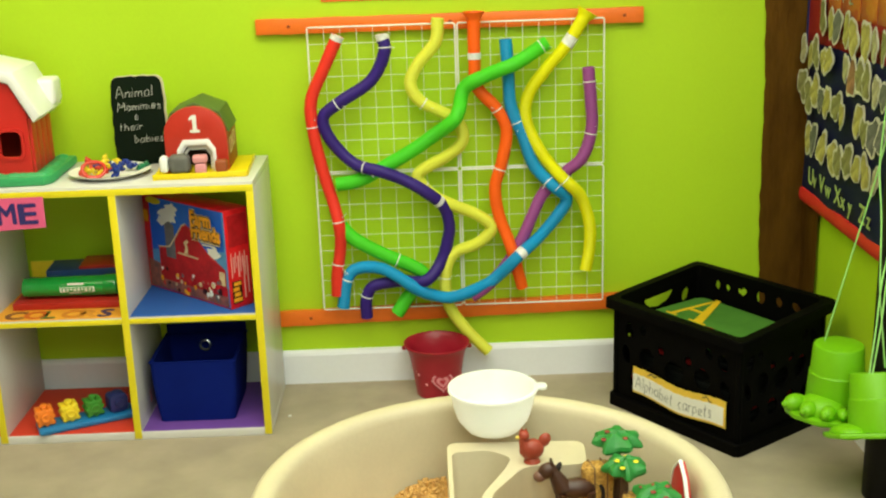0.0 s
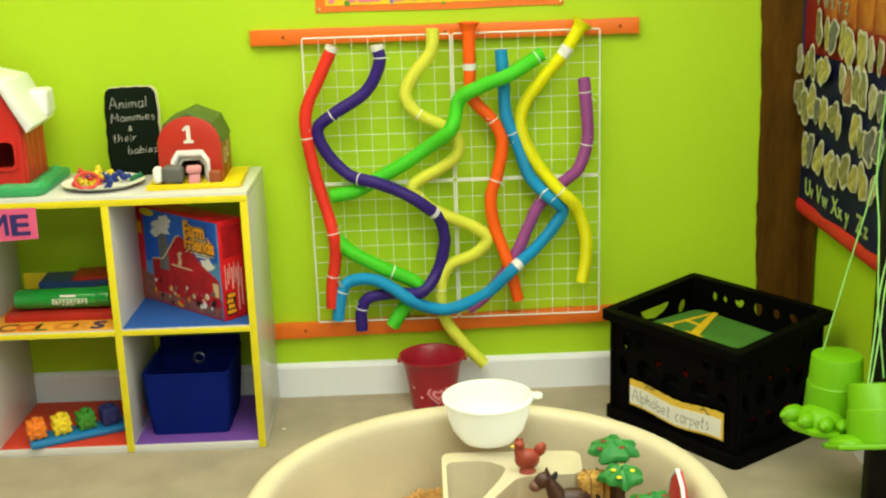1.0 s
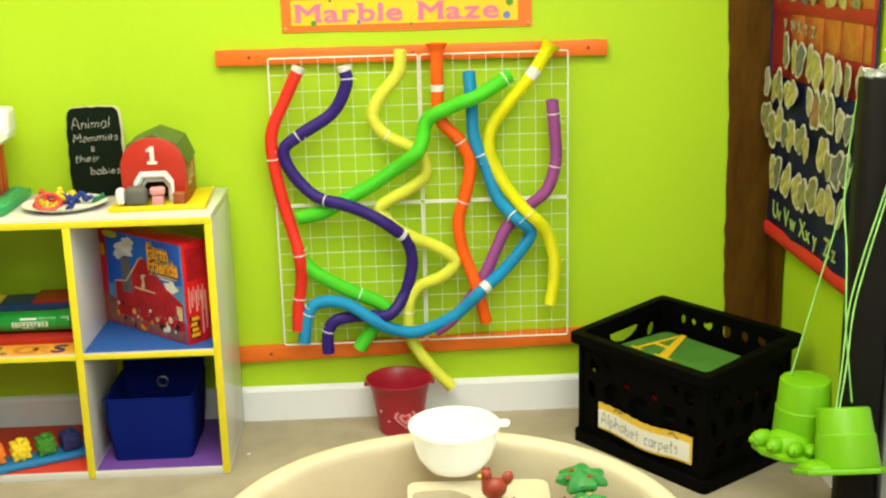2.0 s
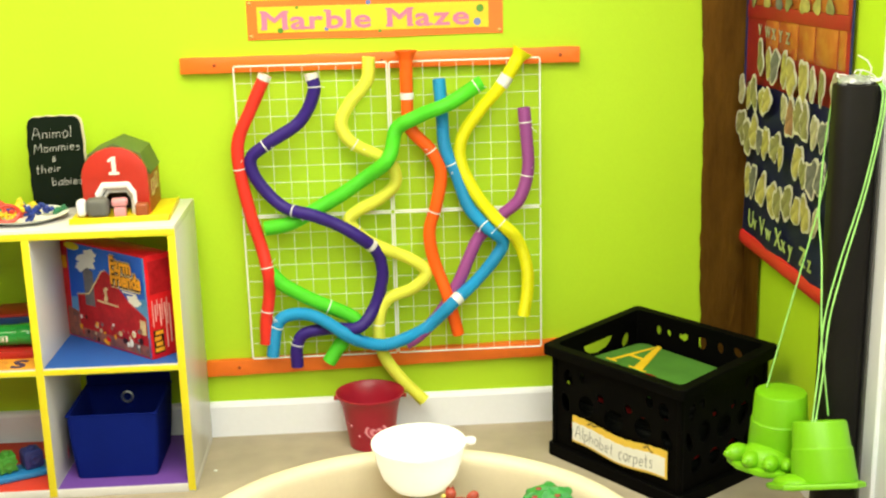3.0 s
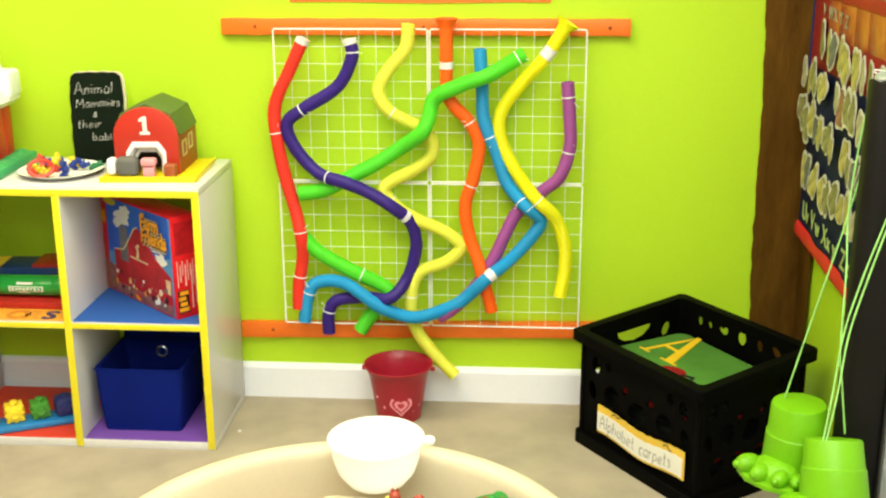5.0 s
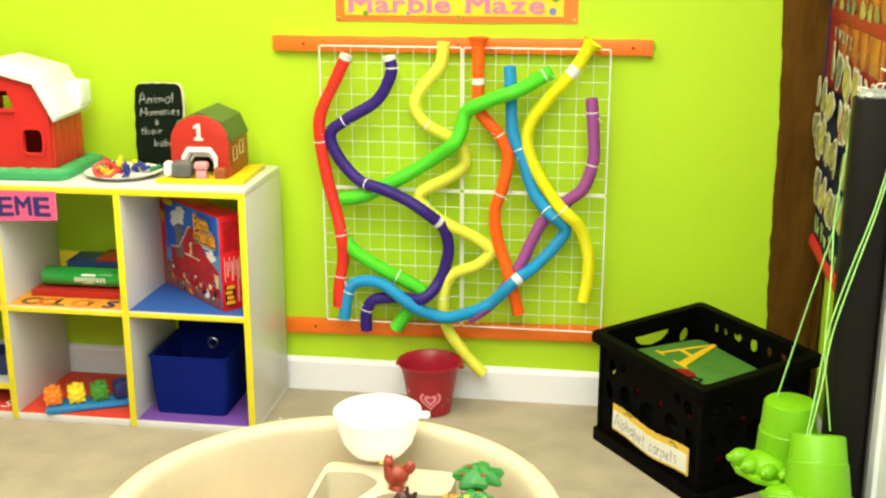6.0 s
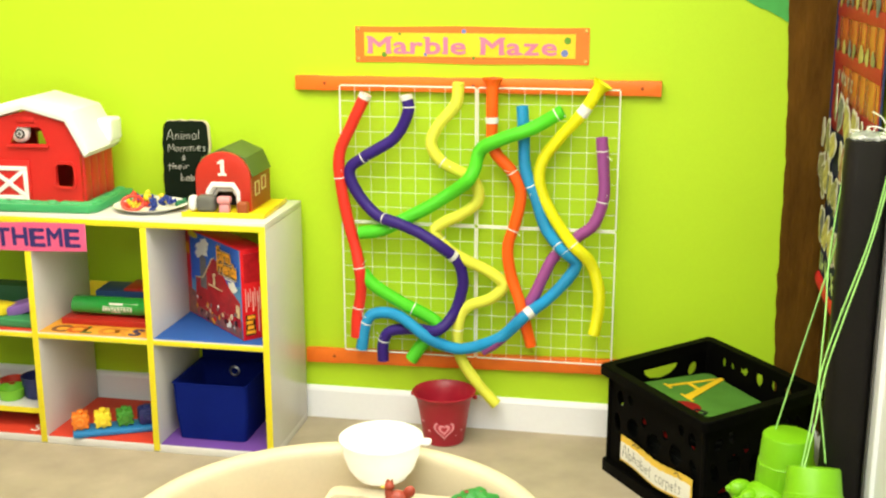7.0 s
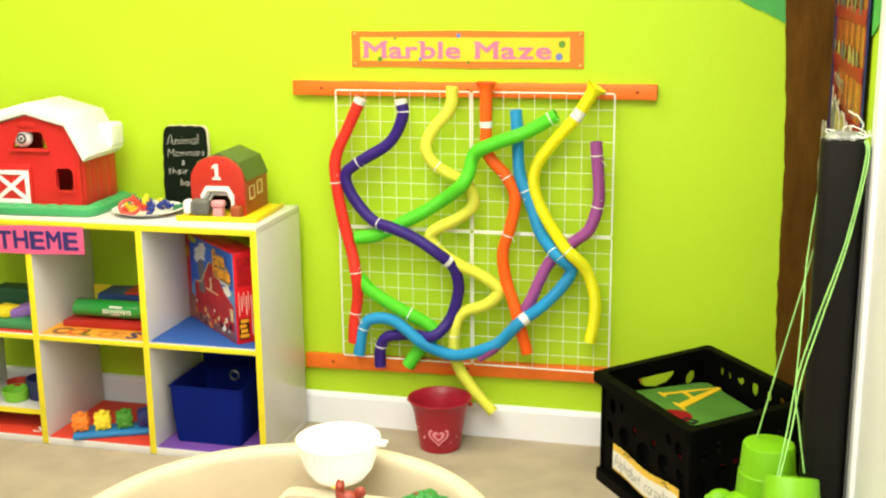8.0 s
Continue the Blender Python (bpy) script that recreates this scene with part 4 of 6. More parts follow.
def fabric_bin():
    cloth = material("navy_fabric", (0.004, 0.013, 0.17), 0.9, 0.15, 10, 500, 0.4, spec=0.08)
    ob = thing("fabric_bin", pose(-0.301, 2.760, DOWN + 0.0025), "navy blue fabric bin with a steel ring on purple paper", "storage bin")
    bw, bd, tw, td, h, t = 0.091, 0.097, 0.103, 0.103, 0.155, 0.006
    def loop(bm, w, d, z):
        out = []
        for sx, sy in ((-1, -1), (1, -1), (1, 1), (-1, 1)):
            for k in range(5):
                a = math.atan2(sy, sx) - math.pi / 4 + k * math.pi / 8
                out.append(bm.verts.new((sx * (w - 0.012) + 0.012 * math.cos(a), sy * (d - 0.012) + 0.012 * math.sin(a), z)))
        return out
    bm = bmesh.new()
    rings = []
    for k in range(9):
        f = k / 8
        bulge = 0.002 * math.sin(f * math.pi)
        rings.append(loop(bm, bw + (tw - bw) * f + bulge, bd + (td - bd) * f + bulge, h * f))
    for k in range(9):
        f = 1 - k / 8
        rings.append(loop(bm, bw + (tw - bw) * f - t, bd + (td - bd) * f - t, max(h * f, 0.006)))
    for a, b in zip(rings, rings[1:]):
        for i in range(len(a)):
            j = (i + 1) % len(a)
            bm.faces.new((a[i], a[j], b[j], b[i]))
    bm.faces.new(rings[-1])
    bm.faces.new(rings[0][::-1])
    bmesh.ops.recalc_face_normals(bm, faces=bm.faces[:])
    part("body", bm, cloth, ob)
    part("hem", bm_tube([Vector(v) for v in ((-tw, -td, h), (tw, -td, h), (tw, td, h), (-tw, td, h), (-tw, -td, h))], 0.0018, 8, cap=False), cloth, ob)
    back = part("back_flap", bm_box(-tw + 0.002, td - 0.003, h - 0.02, tw - 0.002, td + 0.001, h + 0.026, 0.002), cloth, ob, "raised back panel")
    ring = [Vector((0.013 * math.cos(k * 0.5236), 0, 0.013 * math.sin(k * 0.5236))) for k in range(13)]
    r = part("ring", bm_tube(ring, 0.003, 8, cap=False), material("bright_steel", (0.85, 0.85, 0.85), 0.28, 0.1, 30, 100, 0, metal=1.0), back, "shiny steel ring")
    r.matrix_basis = pose(-0.004, td - 0.0125, h - 0.030)


fabric_bin()


def activity_boxes():
    green = plastic("glossy_green_carton", (0.018, 0.32, 0.045), 0.14, coat=0.5)
    red = material("red_card_cover", (0.46, 0.02, 0.014), 0.4, 0.15, 12, 80, 0.03)
    blue = material("blue_card_cover", (0.012, 0.045, 0.17), 0.4, 0.2, 12, 80, 0.03)
    yel = material("yellow_card", (0.84, 0.66, 0.02), 0.5, 0.1, 12, 80, 0.03)
    a = thing("picture_book", pose(-0.588, 2.79, UP + 0.0025), "red covered flat box lying on the orange liner", "box")
    part("carton", bm_box(-0.13, -0.105, 0, 0.13, 0.07, 0.017, 0.0015), red, a)
    b = thing("green_carton", pose(-0.588, 2.735, UP + 0.020, 0, 0, 0), "glossy green round container with small white print", "box")
    pts = [(0.030 * math.cos(k * math.pi / 14), 0.0245 + 0.0243 * math.sin(k * math.pi / 14)) for k in range(28)]
    part("carton", moved(bm_prism(pts, 0.225, 0.003, axis="x"), pose(-0.112, 0, 0)), green, b)
    def wrap(x0, x1, a0, a1, mat, proud):
        ring = [math.radians(a0 + (a1 - a0) * k / 8) for k in range(9)]
        out = [((0.030 + proud) * math.cos(v), 0.0245 + (0.0243 + proud) * math.sin(v)) for v in ring]
        inn = [((0.0302) * math.cos(v), 0.0245 + 0.0245 * math.sin(v)) for v in reversed(ring)]
        return part("print", moved(bm_prism(out + inn, x1 - x0, axis="x"), pose(x0, 0, 0)), mat, b, "printed bars")
    part("cap", moved(bm_prism([(u * 1.05, 0.0245 + (v - 0.0245) * 1.05) for u, v in pts], 0.034, 0.004, axis="x"), pose(0.080, 0, 0.0012)), green, b, "green screw cap")
    wrap(-0.020, 0.062, 166, 196, PAPER_WHITE, 0.0006)
    wrap(-0.016, 0.058, 170, 192, green, 0.0010)
    for k in range(8):
        wrap(-0.013 + 0.0088 * k, -0.0075 + 0.0088 * k, 173 + 2 * (k % 2), 190 - 3 * (k % 3), PAPER_WHITE, 0.0014)
    wrap(-0.002, 0.036, 144, 156, PAPER_WHITE, 0.0006)
    wrap(0.002, 0.030, 200, 204, PAPER_WHITE, 0.0006)
    c = thing("flat_box", pose(-0.560, 2.825, UP + 0.020, 0, 0, 4), "dark blue and red flat box behind the green carton", "box")
    part("carton", bm_box(-0.10, -0.055, 0, 0.105, 0.04, 0.055, 0.002), blue, c)
    part("cover", bm_box(-0.02, -0.055, 0.0555, 0.105, 0.04, 0.062, 0.001), red, c, "red cover")
    d = thing("yellow_folder", pose(-0.59, 2.885, UP + 0.0), "yellow card standing behind the boxes", "card")
    part("card", bm_box(-0.135, -0.022, 0.0, 0.135, -0.0175, 0.072, 0.001), yel, d)


activity_boxes()


def gear_toy():
    blue = plastic("blue_toy_board", (0.02, 0.20, 0.50), 0.4)
    ob = thing("toy_board", pose(-0.566, 2.683, DOWN + 0.0025, 0, 0, 25), "blue toy board lying on red paper", "toy board")
    part("board", bm_box(-0.125, -0.035, 0, 0.135, 0.035, 0.016, 0.006), blue, ob)
    cols = [("orange", (0.86, 0.22, 0.02)), ("yellow", (0.86, 0.66, 0.03)), ("green", (0.06, 0.28, 0.03)), ("navy", (0.02, 0.03, 0.16)), ("red", (0.5, 0.03, 0.03))]
    for i, (n, c) in enumerate(cols):
        m = plastic(f"{n}_block", c, 0.45)
        a = math.radians(25)
        u = -0.105 + i * 0.057
        q = thing("toy_block", pose(-0.566 + u * math.cos(a), 2.683 + u * math.sin(a), DOWN + 0.019, 0, 0, 25 + i * 3), f"chunky {n} plastic gear block on the blue board", "toy block", "gear blocks on the board")
        teeth = []
        for k in range(32):  # a square block with notched, toothed edges
            c, s = math.cos(k * math.pi / 16), math.sin(k * math.pi / 16)
            r = 0.0225 * min((abs(c) ** 6 + abs(s) ** 6) ** (-1 / 6), 1.22) - (0.0045 if k % 4 > 1 and i < 3 else 0)
            teeth.append((r * c, 0.0225 + r * s))
        part("gear", moved(bm_prism(teeth, 0.040, 0.003), pose(0, -0.020, 0)), m, q)
        h = part("hub", bm_lathe([(0, 0.006), (0.006, 0.006), (0.008, 0.007), (0.011, 0.006), (0.012, 0)], 14), m, q)
        h.matrix_basis = pose(0, -0.0195, 0.0225, 90)
        part("stud", bm_lathe([(0, 0.006), (0.008, 0.006), (0.009, 0.004), (0.009, 0)], 14, at=(0, 0, 0.0445)), m, q)


gear_toy()


def left_cubes():
    """Trays and shapes in the cubes that come into view last."""
    green = plastic("green_tray", (0.04, 0.24, 0.09), 0.5)
    purple = plastic("purple_shape", (0.25, 0.12, 0.45), 0.5)
    yel = plastic("yellow_shape", (0.82, 0.64, 0.02), 0.5)
    a = thing("green_tray", pose(-0.91, 2.72, UP + 0.0025), "flat green tray with foam shapes", "tray")
    part("tray", bm_box(-0.13, -0.09, 0, 0.14, 0.09, 0.022, 0.004), green, a)
    b = thing("foam_shape", pose(-0.83, 2.70, UP + 0.026, 0, -14, 20), "purple foam shape on the green tray", "foam shape", "foam shapes on the tray")
    part("shape", bm_box(-0.04, -0.03, 0, 0.05, 0.03, 0.028, 0.006), purple, b)
    c = thing("foam_shape", pose(-0.885, 2.68, UP + 0.026, 0, 0, -12), "yellow foam shape on the green tray", "foam shape", "foam shapes on the tray")
    part("shape", bm_box(-0.03, -0.03, 0, 0.03, 0.03, 0.025, 0.006), yel, c)
    e = thing("dark_box", pose(-0.86, 2.79, UP + 0.026), "dark green box at the back of a cube", "box")
    part("carton", bm_box(-0.12, -0.03, 0, 0.09, 0.03, 0.05, 0.003), material("dark_green_card", (0.02, 0.10, 0.04), 0.6, 0.2), e)
    rail = thing("yellow_shelf", pose(-0.91, SF + 0.03, DOWN + 0.0025), "small yellow edged riser in a lower cube", "riser")
    part("board", bm_box(-0.148, 0.01, 0.045, 0.147, 0.215, 0.058, 0.002), LAMINATE, rail)
    part("edge_tape", bm_box(-0.148, 0.0085, 0.044, 0.147, 0.0098, 0.059), YELLOW_TAPE, rail, "yellow tape")
    for x in (-0.143, 0.142):
        part("leg", bm_box(x - 0.004, 0.02, 0, x + 0.004, 0.21, 0.0448), LAMINATE, rail)
    for x, y, r, n, col in ((-0.835, 2.74, 0.045, "navy", (0.02, 0.025, 0.13)), (-0.90, 2.71, 0.04, "lime green", (0.20, 0.55, 0.03)), (-0.93, 2.77, 0.035, "red", (0.55, 0.04, 0.02))):
        q = thing("toy_pot", pose(x, y, DOWN + 0.061), f"small {n} plastic toy pot on the riser", "toy pot", "toy pots on the riser")
        hh = 0.06 if n == "navy" else 0.032
        part("pot", bm_lathe([(0, 0.001), (r * 0.8, 0.001), (r, hh), (r * 0.9, hh), (r * 0.72, 0.005), (0, 0.005)], 20), plastic(f"{n.replace(' ', '_')}_pot", col, 0.5), q)


left_cubes()


# ---- a scrap of paper on the carpet ----
scrap = thing("paper_scrap", pose(-0.085, 2.715, 0.0), "tiny white paper scrap lying on the carpet", "scrap")
part("scrap", bm_box(-0.004, -0.003, 0.0005, 0.004, 0.003, 0.004, 0.001), PAPER_WHITE, scrap)

# ---- on the floor by the maze ----
def bucket():
    red = plastic("red_bucket_plastic", (0.36, 0.012, 0.03), 0.35, 0.1)
    pink = plastic("pink_print", (0.62, 0.22, 0.26), 0.5)
    ob = thing("bucket", pose(0.286, 2.832, 0.0), "small dark red plastic bucket with a pink heart", "bucket")
    prof = [(0, 0.002), (0.051, 0.0), (0.054, 0.003), (0.061, 0.05), (0.0690, 0.100), (0.0735, 0.118), (0.0800, 0.131), (0.0840, 0.135), (0.0845, 0.1385), (0.0825, 0.1395), (0.0790, 0.1365), (0.0715, 0.119), (0.0670, 0.100), (0.059, 0.05), (0.051, 0.007), (0, 0.006)]
    part("body", bm_lathe(prof, 56), red, ob)
    for s in (-1, 1):
        part("handle_lug", bm_box(s * 0.083 - 0.006, -0.006, 0.121, s * 0.083 + 0.006, 0.006, 0.131, 0.003), red, ob)
    def heart(k):
        return [(k * 0.016 * math.sin(t) ** 3, k * (0.013 * math.cos(t) - 0.005 * math.cos(2 * t) - 0.002 * math.cos(3 * t) - 0.001 * math.cos(4 * t))) for t in [q * math.pi / 16 for q in range(32)]]
    for k, proud, mat in ((1.7, 0.0, pink), (1.35, 0.0008, red), (1.0, 0.0016, pink), (0.5, 0.0024, red)):
        bm = bm_prism(heart(k), -0.002)
        for v in bm.verts:
            v.co.y -= proud
        part("heart", moved(bm, pose(0.0115, -0.0612, 0.054, -9, 0, 11)), mat, ob, "printed heart", False)
    rnd = random.Random(2)
    for k in range(10):
        ang = math.radians(-150 + k * 15 + rnd.uniform(-4, 4))
        z = rnd.uniform(0.03, 0.075)
        r = 0.0575 + 0.15 * (z - 0.03)
        if abs(math.degrees(ang) + 79) < 18:
            continue
        part("print_dot", bm_ball(r * math.cos(ang), r * math.sin(ang), z, rnd.uniform(0.002, 0.005), u=8, v=6), pink, ob)
    return ob


bucket()


GREY_INK = material("pencil_grey", (0.07, 0.07, 0.08), 0.7, 0.3, 60, 200, 0)


def crate():
    """A black file crate with rounded cut-outs, standing askew in the corner."""
    black = plastic("black_crate_plastic", (0.0014, 0.0013, 0.0012), 0.6, 0.3, spec=0.05)
    ob = thing("storage_crate", pose(0.957, 2.654, 0.0, 0, 0, -54.5), "black plastic file crate with oval cut-outs and a paper label", "crate")
    hx, hy, h, t = 0.192, 0.148, 0.278, 0.0045
    def oval(cx, cz, rx, rz, tilt=0.0, n=12):
        ct, st = math.cos(tilt), math.sin(tilt)
        return [(cx + rx * math.cos(a) * ct - rz * math.sin(a) * st, cz + rx * math.cos(a) * st + rz * math.sin(a) * ct) for a in [k * 2 * math.pi / n for k in range(n)]]
    def panel(name, half, holes, m):
        bm = bmesh.new()
        loops = [[(-half, 0.03), (half, 0.03), (half, h - 0.022), (-half, h - 0.022)]] + holes
        edges = []
        for lp in loops:
            vs = [bm.verts.new((x, 0, z)) for x, z in lp]
            edges += [bm.edges.new((vs[i], vs[(i + 1) % len(vs)])) for i in range(len(vs))]
        bmesh.ops.triangle_fill(bm, use_beauty=True, edges=edges)
        bad = []
        for f in bm.faces:
            c = f.calc_center_median()
            for lp in holes:
                inside, j = False, len(lp) - 1
                for i in range(len(lp)):
                    if (lp[i][1] > c.z) != (lp[j][1] > c.z) and c.x < (lp[j][0] - lp[i][0]) * (c.z - lp[i][1]) / (lp[j][1] - lp[i][1]) + lp[i][0]:
                        inside = not inside
                    j = i
                if inside:
                    bad.append(f)
                    break
        bmesh.ops.delete(bm, geom=bad, context="FACES")
        made = bmesh.ops.extrude_face_region(bm, geom=bm.faces[:])
        bmesh.ops.translate(bm, verts=[v for v in made["geom"] if isinstance(v, bmesh.types.BMVert)], vec=(0, t, 0))
        bmesh.ops.recalc_face_normals(bm, faces=bm.faces[:])
        o = part(name, bm, black, ob, "", False)
        o.matrix_basis = m
        return o
    rnd = random.Random(5)
    def holes_for(half, grip, far=False):
        out = []
        if far:
            out += [oval(fx * half, 0.242, rx, rz, tilt) for fx, rx, rz, tilt in ((0.64, 0.008, 0.011, 0.2), (0.47, 0.007, 0.008, -0.4), (0.22, 0.013, 0.008, -0.6), (0.28, 0.006, 0.007, 0.0), (-0.06, 0.013, 0.017, 0.2), (-0.34, 0.010, 0.012, 0.0), (-0.60, 0.014, 0.010, 0.5), (-0.80, 0.008, 0.012, 0.0))]
        if grip:
            out.append([(-0.052, h - 0.036), (-0.047, h - 0.048), (-0.030, h - 0.060), (0.0, h - 0.066), (0.030, h - 0.060), (0.047, h - 0.048), (0.052, h - 0.036)])
        spots = [(-0.6, 0.5, 0.02, 0.024), (0.0, 0.5, 0.03, 0.026), (0.6, 0.5, 0.02, 0.024)] if far else [(-0.66, 0.84, 0.016, 0.017), (0.66, 0.84, 0.010, 0.022), (-0.47, 0.70, 0.014, 0.013), (0.47, 0.71, 0.019, 0.016), (-0.72, 0.64, 0.012, 0.014), (0.72, 0.62, 0.014, 0.014), (0.0, 0.62, 0.026, 0.014), (0.0, 0.36, 0.03, 0.02), (-0.5, 0.38, 0.022, 0.024), (0.5, 0.38, 0.022, 0.024)] if grip else [(-0.75, 0.80, 0.014, 0.020), (0.75, 0.80, 0.014, 0.020), (-0.52, 0.84, 0.010, 0.014), (0.54, 0.84, 0.010, 0.014), (-0.80, 0.55, 0.013, 0.024), (0.80, 0.55, 0.013, 0.024), (-0.45, 0.58, 0.024, 0.026), (0.45, 0.58, 0.024, 0.026), (0.0, 0.55, 0.030, 0.026), (-0.22, 0.70, 0.010, 0.012), (0.22, 0.70, 0.010, 0.012), (-0.62, 0.32, 0.022, 0.020), (0.62, 0.32, 0.022, 0.020), (-0.2, 0.32, 0.024, 0.020), (0.22, 0.32, 0.024, 0.020)]
        for fx, fz, rx, rz in spots:
            out.append(oval(fx * half, fz * (h - 0.02), rx * half / 0.19, rz, rnd.uniform(-0.5, 0.5)))
        return out
    panel("side_panel", hx - 0.004, holes_for(hx, False), pose(0, -hy, 0))
    panel("side_panel", hx - 0.004, holes_for(hx, False, True), pose(0, hy, 0, 0, 0, 180))
    panel("end_panel", hy - 0.004, holes_for(hy, False), pose(hx, 0, 0, 0, 0, 90))
    panel("end_panel", hy - 0.004, holes_for(hy, True), pose(-hx, 0, 0, 0, 0, -90))
    for sx in (-1, 1):
        for sy in (-1, 1):
            part("corner_post", bm_box(sx * hx - 0.010, sy * hy - 0.010, 0.0, sx * hx + 0.004, sy * hy + 0.004, h - 0.02, 0.004) if sx > 0 and sy > 0 else bm_box(min(sx * hx - 0.004 * sx * -1, sx * hx - 0.010 * sx), min(sy * hy + 0.004 * sy, sy * hy - 0.010 * sy), 0.0, max(sx * hx + 0.004 * sx, sx * hx - 0.010 * sx), max(sy * hy + 0.004 * sy, sy * hy - 0.010 * sy), h - 0.02, 0.004), black, ob)
    def band(z0, z1, out, inn):
        bm = bmesh.new()
        def ring(w, d, z, r=0.014):
            v = []
            for sx, sy in ((1, 1), (-1, 1), (-1, -1), (1, -1)):
                for k in range(4):
                    a = math.atan2(sy, sx) - math.pi / 4 + k * math.pi / 6
                    v.append(bm.verts.new((sx * (w - r) + r * math.cos(a), sy * (d - r) + r * math.sin(a), z)))
            return v
        rr = [ring(hx + inn, hy + inn, z0), ring(hx + out, hy + out, z0), ring(hx + out, hy + out, z1 - 0.002), ring(hx + out - 0.002, hy + out - 0.002, z1), ring(hx + inn, hy + inn, z1), ]
        for a, b in zip(rr, rr[1:] + rr[:1]):
            for i in range(len(a)):
                j = (i + 1) % len(a)
                bm.faces.new((a[i], a[j], b[j], b[i]))
        bmesh.ops.recalc_face_normals(bm, faces=bm.faces[:])
        return bm
    part("rim", band(h - 0.024, h, 0.021, -0.004), black, ob, "thick rim")
    part("foot_band", band(0.0, 0.030, 0.013, -0.004), black, ob)
    part("bottom", bm_box(-hx + 0.005, -hy + 0.005, 0.006, hx - 0.005, hy - 0.005, 0.014), black, ob)
    # label on the long side that faces the room
    white = PAPER_WHITE
    gold = material("gold_edge_paper", (0.78, 0.52, 0.06), 0.5, 0.1, 12, 90, 0)
    def strip(x0, x1, z0, z1, y, sag):
        n = 24
        low = [(x0 + (x1 - x0) * i / n, z0 + sag(i / n)) for i in range(n + 1)]
        top = [(x0 + (x1 - x0) * i / n, z1 + sag(i / n) + 0.0012 * math.sin(i * 2.6)) for i in range(n, -1, -1)]
        return moved(bm_prism(low + top, 0.0009), pose(0, y, 0))
    sag = lambda u: -0.007 * math.sin(u * math.pi) + 0.003 * math.sin(u * 9)
    lab = part("paper_label", strip(-0.122, 0.164, 0.056, 0.122, -hy - 0.0085, sag), gold, ob, "paper label with gold border", False)
    part("label_face", strip(-0.121, 0.158, 0.061, 0.105, -hy - 0.0096, sag), white, lab, "white paper strip", False)
    t = bm_handwriting("Alphabet carpets", 0.236, 0.030, 0.0011, 0.05)
    for v in t.verts:
        v.co.y += sag(0.03 + v.co.x / 0.286)
    part("lettering", moved(t, pose(-0.112, -hy - 0.0098, 0.070, 0, 0, 0) @ UPRIGHT @ Matrix.Diagonal((1, 1, 0.3, 1))), GREY_INK, lab, "hand-lettered words")
    for x, z, pts in ((-0.072, 0.112, "0,0 .012,.008 .02,.002 .03,.007"), (0.098, 0.108, "0,.004 .012,.009 .02,0 .026,.002")):
        line = [Vector([float(q) for q in p.split(",")] + [0]) for p in pts.split()]
        part("marker_scrawl", moved(bm_tube(spline(line, 0.002), 0.0014, 5), pose(x, -hy - 0.0098, z) @ UPRIGHT @ Matrix.Diagonal((1, 1, 0.3, 1))), BLACK_INK, lab, "black marker scrawl")
    # warped: the side by the wall stands a little taller
    bpy.context.view_layer.update()
    for o in ob.children:
        m = o.matrix_basis
        mi = m.inverted()
        for v in o.data.vertices:
            p = m @ v.co
            p.z *= 1 + 0.085 * min(max((p.y + hy) / (2 * hy), 0), 1)
            v.co = mi @ p
    return ob


crate()


